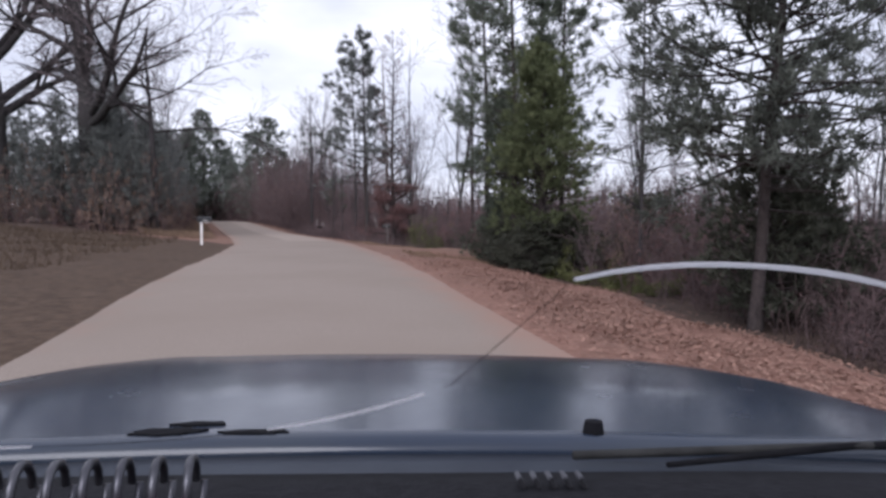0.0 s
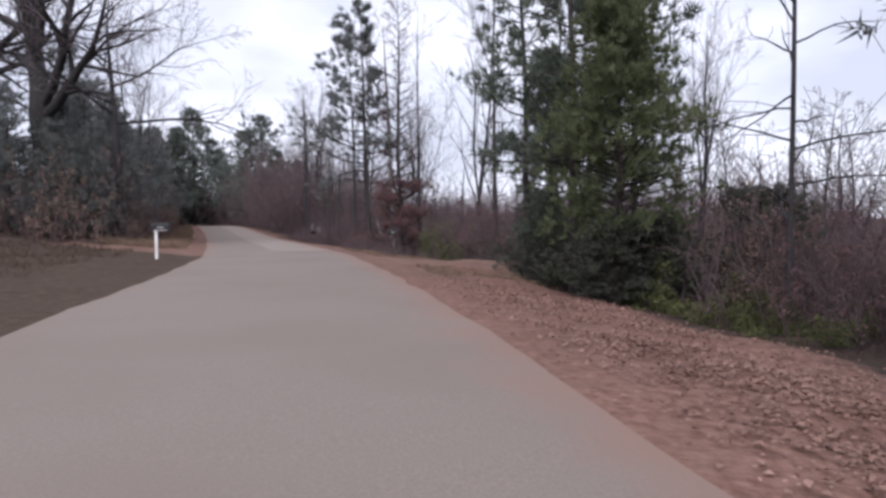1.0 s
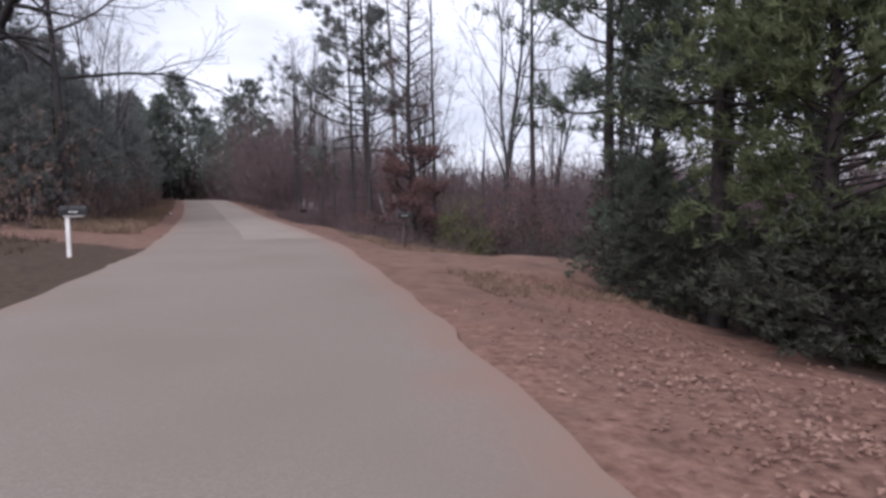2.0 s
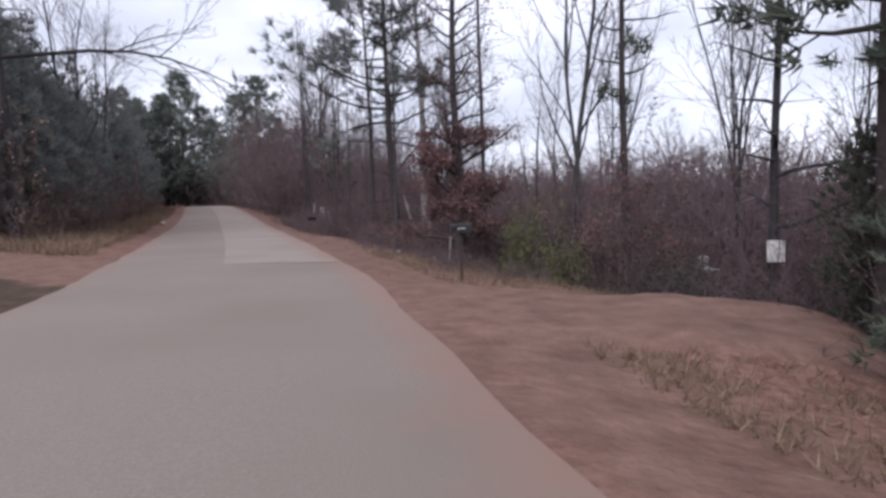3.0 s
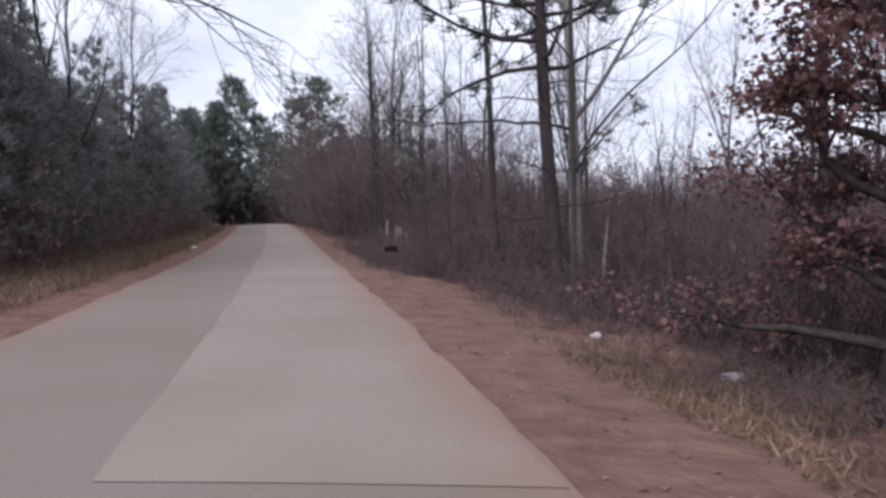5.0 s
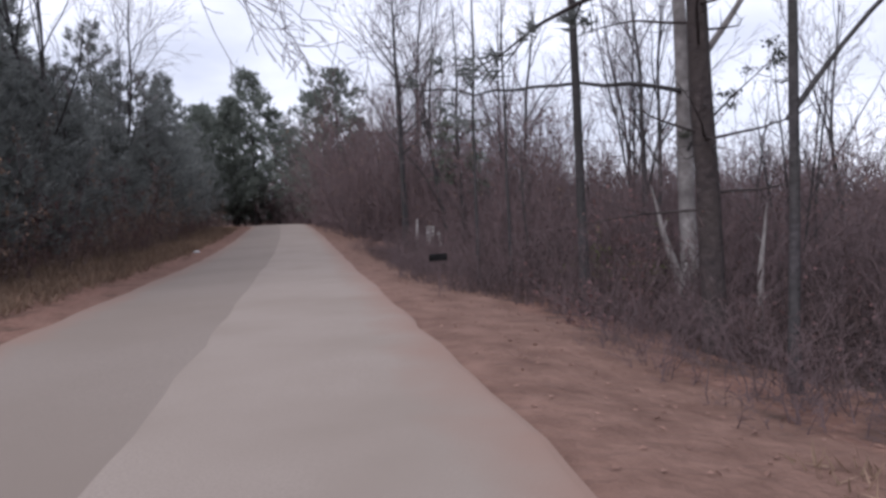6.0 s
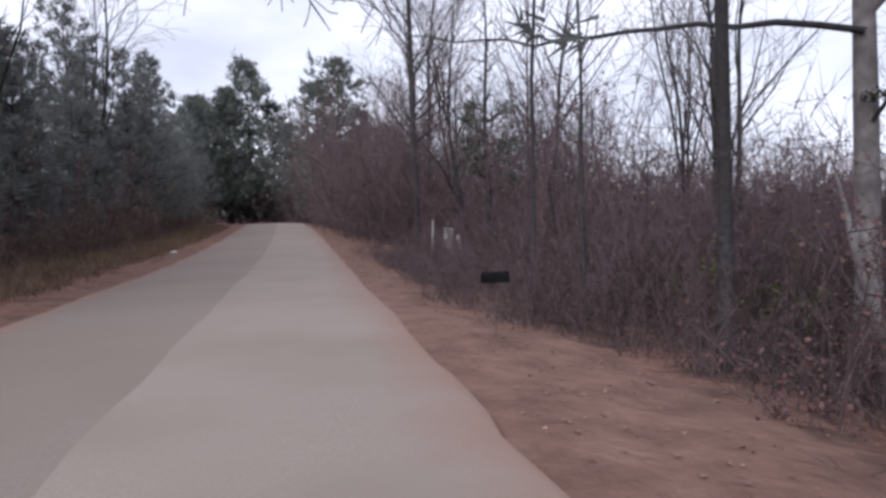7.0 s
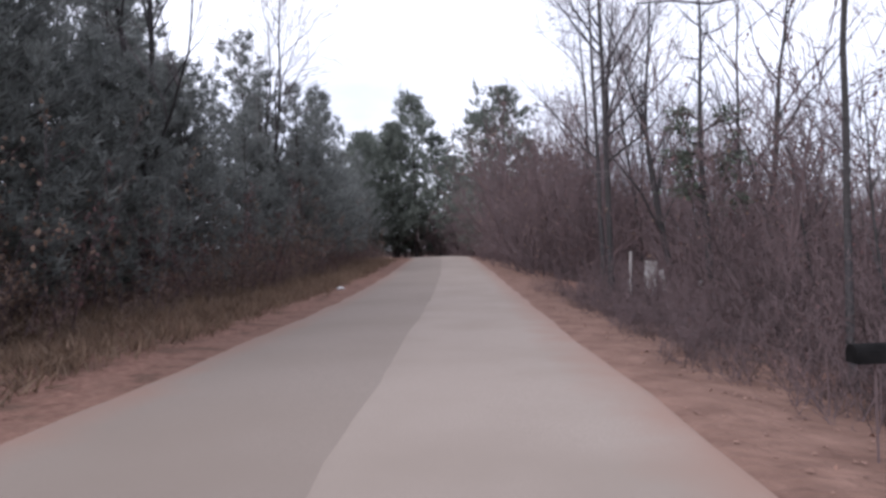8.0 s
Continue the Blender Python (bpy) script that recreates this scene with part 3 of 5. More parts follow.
def leafy_tree(name, label, seed, height, radius, leaf_n, leaf_size, leaf_mat, low=0.6, high=0.6, reach=0.35, kids=(14, 7, 3), flat=0.3, bark=M_BARK, upper=0):
    """A tree that keeps dry or green leaves on its lower limbs."""
    rng = np.random.default_rng(seed)
    top = thing(name, label, "tree")
    line = [(np.array([0.05 * math.sin(i), 0.04 * math.cos(1.7 * i), -0.25 + (height + 0.2) * i / 10]), radius * (1 - 0.9 * i / 10)) for i in range(11)]
    part("trunk", stem_mesh("trunk", line, 8, bark, rng, 0.3), top)
    store = [[], [], []]
    for j in range(kids[0]):
        f = (j + rng.uniform(0, 1)) / kids[0]
        z = low + (height - low) * f
        az = j * 2.4 + rng.uniform(-0.5, 0.5)
        grow(rng, store, (0, 0, z), (math.cos(az), math.sin(az), 0.3 + 0.5 * f), height * reach * (1.15 - 0.7 * f) * rng.uniform(0.5, 1.35), radius * 0.35 * (1.1 - f) + 0.006, 0, kids[1:], 0.14, 0.03, 0.75, 0.5, 0.25, 5)
    tagged(part("branchwork", tube_mesh("branchwork", store[0] + store[1], 4, bark), top), kind="stuff")
    tw = np.array(store[2] if store[2] else store[1])
    ends = tw[tw[:, 5] < height * high]
    pick = ends[rng.integers(0, len(ends), leaf_n)]
    c = pick[:, 0:3] + (pick[:, 3:6] - pick[:, 0:3]) * rng.uniform(0, 1.3, (leaf_n, 1)) + rng.normal(0, 0.12, (leaf_n, 3)) * (1, 1, 0.5)
    v, t = leaves(rng, c, leaf_size, flat)
    part("crown", np_mesh("leaves", v, tris=t, mat=leaf_mat), top, "clinging dry leaves")
    if upper:
        ends = tw[tw[:, 5] >= height * high]
        ends = ends[rng.permutation(len(ends))[:len(ends) // 3]]
        pick = ends[rng.integers(0, len(ends), upper)]
        v, t = leaves(rng, pick[:, 3:6] + rng.normal(0, 0.07, (upper, 3)), leaf_size, flat)
        part("upper_crown", np_mesh("leaves", v, tris=t, mat=leaf_mat), top, "sparse tufts of dry leaves along the upper trunk")
    tagged(part("twigwork", tube_mesh("twigs", tw, 3, M_TWIG), top), kind="stuff")
    return top


def stand(ob, x, y, turn=0.0, size=1.0, sink=0.0):
    ob.matrix_world = Matrix.Translation((x, y, gz(x, y) - sink)) @ pose(0, 0, 0, 0, 0, turn) @ Matrix.Scale(size, 4)
    return ob


def again(ob, x, y, turn=0.0, size=1.0, tall=1.0):
    return copy_thing(ob, Matrix.Translation((x, y, gz(x, y))) @ pose(0, 0, 0, 0, 0, turn) @ Matrix.Diagonal((size, size, size * tall, 1)))


# the near evergreens beside the leaf-covered shoulder
stand(pine("pine_tree", "dark bushy pine beside the leaf-covered shoulder", 3, 10.5, 0.11, 2.5, 2.35, 190, 17, (0.24, 0.036, 19), M_GREYPINE, sparse=0.03), 4.8, 10.9, 20)
stand(cedar("cedar_tree", "green bushy cedar at the wood's edge beside the road", 11, 6.6, 0.14, 2.0, 1.25, 190, 26, M_CEDARLIT, (0.15, 0.027, 19), 0.42, 0.3), 2.9, 20.9, 40)
stand(cedar("cedar_tree", "dark ragged cedar with gaps in its crown", 12, 6.2, 0.12, 1.45, 0.15, 140, 24, M_CEDAR, (0.14, 0.028, 18), 0.45, 0.3), 2.15, 24.9, 110)
tall = stand(pine("pine_tree", "tall slender pine with an open needle crown", 5, 12.5, 0.12, 3.0, 1.6, 66, 9, (0.28, 0.042, 16), M_CEDAR, sparse=0.12), 1.65, 26.2, 0)
again(tall, 3.3, 24.9, 140, 1.06)
again(tall, 3.9, 23.2, 250, 0.92)
again(tall, 2.3, 22.6, 20, 1.0)
stand(bare_tree("dead_pine", "dead grey pine with long level branches", 21, 11.0, 0.055, (34, 3), bark=M_BARK, spread=1.35, first=0.18, lift=-0.01, shrink=0.26, wander=0.01), 4.95, 17.8, 0)

ever = stand(cedar("evergreen_shrub", "dark evergreen shrub under the roadside pine", 14, 2.7, 0.06, 1.5, 0.1, 96, 17, M_SHADESHRUB, (0.15, 0.042, 9), 0.45, 0.2), 5.5, 11.8, 70)
# the dark copies at the cedars' foot stand in for the shade there
for x, y, turn, size, high in ((1.9, 23.9, 30, 0.8, 0.75), (6.4, 22.0, 250, 1.1, 0.9), (8.6, 11.8, 310, 1.2, 0.8), (2.2, 22.9, 120, 0.75, 0.8), (3.5, 20.3, 200, 0.8, 0.8), (2.8, 21.6, 60, 0.7, 0.7), (6.6, 12.9, 150, 1.0, 0.9), (2.1, 26.9, 80, 0.62, 1.3), (2.7, 20.2, 40, 0.8, 0.72), (3.1, 21.4, 170, 0.85, 0.75)):
    again(ever, x, y, turn, size, high)

# the pine and the trees at the clay shoulder
stand(pine("pine_tree", "roadside pine with a broad flat crown above a bare trunk", 8, 12.2, 0.15, 4.0, 2.9, 64, 22, (0.28, 0.037, 24), M_HAZEPINE, sparse=0.1, stubs=16, lean=(0.0, 0), tiers=0.4), -4.47, 42.6, 0)
stand(leafy_tree("oak_tree", "young oak with rust-red dry leaves on its lower limbs", 31, 10.5, 0.115, 14000, 0.06, M_RUSSET, 0.4, 0.3, 0.12, (76, 7, 3), bark=M_PINEBARK, upper=2600), -2.5, 35.5, 30)
stand(bare_tree("bare_tree", "thin straight bare tree", 34, 11.5, 0.075, (9, 4), spread=0.7, first=0.35, shrink=0.2, wander=0.02), -1.8, 38.5, 10)
tree_a = stand(bare_tree("bare_tree", "grey bare tree with ascending limbs", 35, 13.0, 0.1, (11, 6, 5), forks=2, spread=0.5, first=0.22), 0.9, 39.2, 0)
stand(pine("pine_tree", "slender dark pine with few needle tufts", 36, 12.5, 0.12, 4.2, 1.2, 30, 6, (0.28, 0.045, 14), M_CEDAR, sparse=0.45, stubs=16), 1.55, 36.4, 80)
stand(bare_tree("bare_tree", "thin grey trunk with short level branches", 37, 11.0, 0.1, (26, 4), spread=1.2, first=0.15, shrink=0.2, wander=0.015, lift=0.0), 3.5, 32.9, 0)
stand(bare_tree("tree_snag", "broken bare tree stub among brush", 38, 5.6, 0.09, (3, 2), spread=0.9, first=0.4, shrink=0.15, wander=0.02), 0.2, 44.0, 0)
stand(bare_tree("bare_tree", "slim bare tree with sparse limbs at the clay shoulder", 39, 11.5, 0.095, (8, 5, 4), spread=0.7, first=0.45, shrink=0.36, wander=0.012), -5.65, 46.15, 0)
slim = stand(bare_tree("bare_tree", "slim bare tree with one long slanting limb", 40, 10.5, 0.048, (6, 5, 4), spread=0.75, first=0.34, shrink=0.3, wander=0.012), -4.37, 40.57, 100)
big = stand(bare_tree("bare_tree", "large grey bare tree with long level limbs", 41, 13.5, 0.17, (9, 7, 5), bark=M_PALEBARK, spread=1.0, first=0.3, shrink=0.46, lift=0.03, wander=0.02), -3.8, 47.35, 200)
twin = stand(bare_tree("bare_tree", "twin-stemmed bare tree beside the road", 42, 15.0, 0.17, (11, 6, 5), forks=2, spread=0.5, first=0.25), -13.6, 77.5, 0)
clump = stand(bare_tree("bare_tree", "many-stemmed bare tree in the brush", 43, 12.0, 0.085, (8, 5, 4), forks=5, spread=0.4, first=0.3), -2.4, 63.8, 0)
again(tree_a, -9.6, 62.0, 120, 0.8)
again(tree_a, -11.6, 73.0, 200, 0.9)
again(twin, -7.6, 66.0, 40, 0.75)
again(twin, -3.0, 57.0, 150, 0.7)
again(clump, 4.0, 50.0, 60, 0.85)
again(clump, 6.0, 41.0, 170, 0.9)
again(clump, 9.0, 33.0, 10, 0.8)
again(tree_a, 3.5, 58.0, 90, 0.75)
again(clump, 12.5, 20.0, 30, 0.8)
again(tree_a, 11.5, 45.0, 300, 0.8)
again(tree_a, -17.0, 92.0, 30, 0.9)
again(twin, -20.0, 98.0, 80, 0.85)
rng = np.random.default_rng(23)
saps = [bare_tree("sapling", "thin bare sapling in the brush", 47 + k, (7.5, 6.2)[k], 0.05, (10, 4), spread=0.6, first=0.3, shrink=0.32, wander=0.03) for k in range(2)]
for k in range(30):
    yy = 46 + k * 1.0 + rng.uniform(-0.6, 0.6)
    xx = float(mid(yy) + half(yy)) + rng.uniform(4.5, 12.0)
    (stand if k < 2 else again)(saps[k % 2], xx, yy, rng.uniform(0, 360), rng.uniform(0.7, 1.15))
rng = np.random.default_rng(21)
woods = [bare_tree("bare_tree", "distant grey bare tree in the wood", 45 + k, 9.5, 0.11, (8, 5, 3), forks=2, spread=0.55, first=0.25, fine=0.014) for k in range(2)]
for k in range(26):
    yy = -10 + k * 4.6 + rng.uniform(-1, 1)
    xx = float(mid(yy)) + rng.uniform(26, 58)
    (stand if k < 2 else again)(woods[k % 2], xx, yy, rng.uniform(0, 360), rng.uniform(0.75, 1.1))
for x, y, turn, size in ((13.5, 33.0, 20, 0.95), (16.5, 36.5, 140, 1.0), (19.0, 40.5, 260, 1.05), (21.0, 34.5, 70, 1.0), (15.0, 42.0, 310, 0.95), (17.5, 29.5, 190, 0.9)):
    again(woods[0], x, y, turn, size)
stand(leafy_tree("ivy_tree", "slim tree with dark ivy round its trunk", 44, 9.0, 0.1, 1700, 0.1, M_CEDAR, 2.2, 0.55, 0.1, (26, 5, 2)), -8.86, 58.6, 0)
level = stand(bare_tree("bare_tree", "tall bare tree with many thin level branches", 9, 12.5, 0.1, (18, 5, 3), spread=1.0, first=0.3, shrink=0.3, wander=0.02, lift=0.02), -11.3, 61.0, 0)
again(level, -12.3, 67.0, 140, 1.05)
thin = stand(bare_tree("bare_tree", "thin crooked bare stem beside the brush", 46, 8.5, 0.045, (7, 4), spread=0.6, first=0.4, shrink=0.22, wander=0.04), -7.6, 49.2, 0)
again(thin, -6.9, 48.7, 130, 0.9)
far = stand(cedar("pine_tree", "tall dense pine where the road bends away", 10, 15.0, 0.2, 5.6, 0.8, 130, 16, M_FARPINE, (0.52, 0.115, 7), 0.5, 0.2), -24.9, 101.5, 0)
again(far, -37.2, 110.5, 60, 1.12)
for x, y, turn, s in ((-27.4, 102.8, 160, 0.86), (-23.2, 103.0, 40, 0.72), (-35.0, 111.5, 190, 0.84), (-39.2, 110.0, 100, 0.88), (-41.5, 107, 160, 0.8), (-40.0, 111, 250, 0.95), (-44, 112, 20, 0.9), (-33, 122, 220, 0.8), (-21, 106, 100, 0.66), (-28, 114, 300, 0.62), (-29, 127, 10, 0.8), (-47, 120, 80, 1.0), (-39, 128, 190, 0.9), (-31, 113.5, 70, 0.6), (-26.5, 108, 150, 0.55), (-36.5, 124, 90, 0.7), (-41, 116, 130, 0.55), (-46, 115, 30, 0.55), (-38, 113.5, 80, 0.4)):
    again(far, x, y, turn, s)

# the big oak and bare trees over the thicket on the grassy side
oak = stand(bare_tree("oak_tree", "large bare oak with spreading limbs behind the thicket", 51, 16.0, 0.62, (13, 9, 6, 3), spread=0.95, first=0.28, shrink=0.58, lift=0.04, wander=0.04, fine=0.011), -21.6, 43.6, 30, 1.2)
stand(bare_tree("oak_tree", "bare oak with low sweeping limbs at the thicket's edge", 53, 12.5, 0.24, (13, 9, 7, 2), spread=1.25, first=0.48, shrink=0.95, lift=0.012, wander=0.04, fine=0.008), -17.2, 42.4, 200)
again(oak, -27.0, 43.0, 130, 1.05)
again(tree_a, -22.5, 56.0, 230, 1.1)
again(tree_a, -27.0, 68.0, 20, 1.1)
again(clump, -27.0, 58.0, 330, 1.1)

# young pines and cedars of the thicket on the grassy side
rng = np.random.default_rng(77)
kinds = [cedar("young_pine", "dark young pine in the roadside thicket", 61 + k, (7.4, 6.6, 8.4)[k], 0.1, (2.3, 2.2, 2.4)[k], 0.3, 80, 12, M_HAZEPINE, (0.28, 0.048, 11), 0.5, 0.16) for k in range(3)]
spots = []
for y in np.arange(41.5, 108, 1.7):
    for row in range(3):
        if rng.uniform() < (0, 0.7 if y > 60 else 0, 0.4 if y < 58 else 0.95)[row]:
            continue
        off = 5.3 + row * 2.4 + rng.uniform(-0.6, 0.6)
        spots.append((float(mid(y) - half(y) - off), y + rng.uniform(-0.6, 0.6), row))
for x in np.arange(-33.0, -17.5, 1.7):
    spots.append((x, 40.6 + rng.uniform(-0.6, 0.6) + 0.12 * (-17 - x), 0))
    spots.append((x - 0.8, 43.4 + rng.uniform(-0.8, 0.8) + 0.12 * (-17 - x), 1))
for x in np.arange(-32.0, -19.0, 2.1):
    spots.append((x, 46.8 + rng.uniform(-0.8, 0.8) + 0.12 * (-17 - x), 1))
for k, (x, y, row) in enumerate(spots):
    ob = kinds[k % 3]
    size = rng.uniform(0.66, 1.08) * (0.97, 1.22, 1.42)[row] * float(np.interp(y, [40, 46, 49, 80], [0.85, 0.97, 1.27, 1.27]))
    if k < 3:
        stand(ob, x, y, rng.uniform(0, 360), size)
    else:
        again(ob, x, y, rng.uniform(0, 360), size, rng.uniform(0.9, 1.12))

for x, y, turn, size in ((-28.6, 75.5, 40, 1.3), (-30.6, 79.5, 160, 1.38), (-27.4, 71.5, 280, 1.22)):
    again(kinds[2], x, y, turn, size, 1.05)
for x, y, turn, size in ((-20.5, 51.2, 30, 1.2), (-21.1, 53.2, 200, 1.28), (-21.9, 55.4, 110, 1.25), (-22.7, 57.8, 290, 1.3)):
    again(kinds[0], x, y, turn, size, 1.12)


# ---- undergrowth ----
def cones(base, tip, r):
    """Thin three-sided twigs that run to a point."""
    d = tip - base
    d = d / (np.linalg.norm(d, axis=1)[:, None] + 1e-9)
    u = np.cross(d, np.array([0.31, 0.52, 0.8]))
    u /= np.linalg.norm(u, axis=1)[:, None] + 1e-9
    w = np.cross(d, u)
    ring = [base + (u * math.cos(a) + w * math.sin(a)) * r[:, None] for a in (0, 2.0944, 4.1888)]
    v = np.stack([*ring, tip], 1).reshape(-1, 3)
    k = np.arange(len(base))[:, None, None] * 4
    return v, (k + np.array([[[0, 1, 3], [1, 2, 3], [2, 0, 3]]])).reshape(-1, 3)


def brush_mesh(seed, wide, tall, stems, shoots, fine=3, mat=M_BRUSH, thick=1.0):
    """A tangle of thin bare stems, each with shoots and finer shoots."""
    rng = np.random.default_rng(seed)
    p = np.stack([rng.uniform(-wide, wide, stems), rng.uniform(-wide, wide, stems), np.full(stems, -0.3)], 1)
    d = np.stack([rng.normal(0, 0.3, stems), rng.normal(0, 0.3, stems), np.ones(stems)], 1)
    h = tall * rng.uniform(0.4, 1.1, stems)
    r = rng.uniform(0.009, 0.019, stems) * (tall / 3.0) ** 0.5
    segs, sb, sd, sl = [], [], [], []
    for k in range(3):
        d = d / np.linalg.norm(d, axis=1)[:, None]
        q = p + d * (h / 3)[:, None]
        segs.append(np.concatenate([p, q, (r * (1 - 0.27 * k))[:, None], (r * (1 - 0.27 * (k + 1)))[:, None]], 1))
        m = shoots // 3
        f = rng.uniform(0.1, 1, (stems, m))
        sb.append((p[:, None] + (q - p)[:, None] * f[..., None]).reshape(-1, 3))
        sd.append(np.repeat(d, m, 0) * 0.7 + rng.normal(0, 0.6, (stems * m, 3)))
        sl.append(np.repeat(h, m) * rng.uniform(0.18, 0.42, stems * m) * (1.1 - 0.2 * k))
        d = d + rng.normal(0, 0.17, (stems, 3))
        p = q
    s = np.concatenate(segs)
    sb, sd, sl = np.concatenate(sb), np.concatenate(sd), np.concatenate(sl)
    sd[:, 2] += 0.25
    sd /= np.linalg.norm(sd, axis=1)[:, None]
    tip = sb + sd * sl[:, None]
    fb = np.repeat(sb, fine, 0) + np.repeat(tip - sb, fine, 0) * rng.uniform(0.25, 0.85, (len(sb) * fine, 1))
    fd = np.repeat(sd, fine, 0) + rng.normal(0, 0.6, (len(fb), 3))
    fd /= np.linalg.norm(fd, axis=1)[:, None]
    ft = fb + fd * (np.repeat(sl, fine) * rng.uniform(0.3, 0.6, len(fb)))[:, None]
    v1, q1 = tubes(s, 3)
    thin = 0.0075 * thick * (tall / 3.0) ** 0.5
    v2, t2 = cones(np.concatenate([sb, fb]), np.concatenate([tip, ft]), np.concatenate([np.full(len(sb), thin), np.full(len(fb), thin * 0.8)]))
    me = np_mesh("brush", np.concatenate([v1, v2]), quads=q1.reshape(-1, 4), tris=t2 + len(v1), mat=mat)
    rows = np.concatenate([fb, ft, np.zeros((len(fb), 2))], 1)
    return me, rows


def leaf_cloud(seed, s, n, size, mat):
    rng = np.random.default_rng(seed)
    pick = s[rng.integers(0, len(s), n)]
    c = pick[:, 0:3] + (pick[:, 3:6] - pick[:, 0:3]) * rng.uniform(0, 1, (n, 1)) + rng.normal(0, 0.06, (n, 3))
    v, t = leaves(rng, c, size)
    return np_mesh("dry_leaves", v, tris=t, mat=mat)


BR = [brush_mesh(80 + k, 1.5, 3.0, 32, 9, 3, thick=1.0) for k in range(4)]
BT = [brush_mesh(84 + k, 2.2, 6.2, 28, 15, 2, thick=1.5) for k in range(4)]
BF = [brush_mesh(88 + k, 3.4, 7.0, 17, 9, 2, thick=2.8) for k in range(4)]
LF = [leaf_cloud(90 + k, BR[k][1], 240, 0.045, M_DRYLEAF if k % 2 else M_RUSSET) for k in range(4)]
BV = [brush_mesh(150 + k, 1.5, 3.0, 18, 6, 3) for k in range(4)]
LV = [leaf_cloud(120 + k, BV[k][1], 1000, 0.075, M_DRYLEAF if k else M_RUSSET) for k in range(4)]
BD = [brush_mesh(130 + k, 1.3, 1.6, 30, 6, 2, M_SHADESTEM, 2.0) for k in range(4)]
LD = [leaf_cloud(140 + k, BD[k][1], 150, 0.05, M_RUSSET) for k in range(4)]
LT = [leaf_cloud(95 + k, BT[k][1], 420, 0.09, M_DRYLEAF if k % 2 else M_RUSSET) for k in range(4)]


def gaps(x, y, tall):
    """Lower brush where the wood opens towards the sign and the old chair."""
    if away(x, y, 0.3, 27.5, 3.3, 32.0) < 1.2 or away(x, y, 0.6, 28.5, 4.2, 38.0) < 0.9:
        return tall * 0.3
    return tall


def brush(name, label, spots, leafy_share=0.5, kind_b=None, kind_l=None):
    top = thing(name, label, "undergrowth", kind="stuff")
    rng = np.random.default_rng(len(spots))
    stems, tops = kind_b or BR, kind_l or LF
    for x, y, size, tall in spots:
        k = int(rng.integers(0, 4))
        m = Matrix.Translation((x, y, gz(x, y))) @ pose(0, 0, 0, 0, 0, rng.uniform(0, 360)) @ Matrix.Diagonal((size, size, gaps(x, y, tall), 1))
        ob = part("brush_clump", stems[k][0], top)
        ob.matrix_world = m
        if rng.uniform() < leafy_share:
            part("dry_leaves", tops[k], top).matrix_world = m
    return top


rng = np.random.default_rng(5)
spots = []
for y in np.arange(4, 26, 2.0):
    for off in (4.3, 6.8, 9.6):
        if y < 25 and off < 6:
            off = 8.8 if y > 11.5 else 5.3
        spots.append((float(mid(y) + half(y) + off + rng.uniform(-0.5, 0.5)), y + rng.uniform(-0.7, 0.7), rng.uniform(0.85, 1.2) * (0.7 if off < 6 else 1.0), rng.uniform(0.7, 0.95) * (0.5 if off < 6 else 1.0)))
for y in np.arange(26.5, 32, 1.6):
    for off in (6.3, 8.0, 10.0):
        spots.append((float(mid(y) + half(y) + off + rng.uniform(-0.3, 0.4)), y + rng.uniform(-0.5, 0.5), rng.uniform(0.8, 1.0), rng.uniform(0.7, 0.9)))
for y in np.arange(31.5, 62, 1.7):
    for off in (4.3, 6.2, 8.6):
        if y < 37 and off < 5:
            continue
        if y < 47 and off < 7:
            off += 1.6
        x = float(mid(y) + half(y) + off + rng.uniform(-0.3, 0.4))
        crest = 1.75 + 0.03 * max(0, y - 40) + 0.06 * off
        spots.append((x, y + rng.uniform(-0.7, 0.7), rng.uniform(0.85, 1.1), (crest - gz(x, y)) / 3.3 * rng.uniform(0.68, 1.18)))
for x, y in ((-4.6, 39.7), (-3.9, 39.9), (-3.75, 38.9), (-4.9, 41.2), (-5.3, 41.9)):
    spots.append((x, y, 0.42, rng.uniform(0.24, 0.36)))
for y in np.arange(31.6, 38, 0.8):
    spots.append((float(mid(y) + half(y)) + rng.uniform(2.0, 3.0), y, 0.42, rng.uniform(0.1, 0.2)))
for y in np.arange(42.8, 62, 0.8):
    spots.append((float(mid(y) + half(y) + np.interp(y, [44.5, 46, 47.5, 50], [3.6, 2.9, 2.2, 1.6]) + rng.uniform(-0.2, 0.2)), y, rng.uniform(0.4, 0.52), rng.uniform(0.28, 0.5)))
for y in np.arange(20, 56, 4.0):
    for x in (8.5,):
        spots.append((x + rng.uniform(-1, 1), y + rng.uniform(-1, 1), rng.uniform(1.2, 1.7), rng.uniform(0.85, 1.1)))
for y in np.arange(53, 68, 1.0):
    spots.append((max(-9.7 - 0.084 * (y - 50) + rng.uniform(-1.2, 1.6), float(mid(y) + half(y)) + 2.3), y, 1.0, 1.0))
spots = [(x, y, a * 0.7, b * (0.36 if y < 57 else 0.46)) if 50 < y < 69 and abs(x + 9.7 + 0.084 * (y - 50)) < 1.7 else (x, y, a, b) for x, y, a, b in spots]
brush("undergrowth_low", "tangled bare brown brush along the clay shoulder", spots, 0.3)
# low dead stems whose dark colour stands in for shade at the brush's foot
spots = []
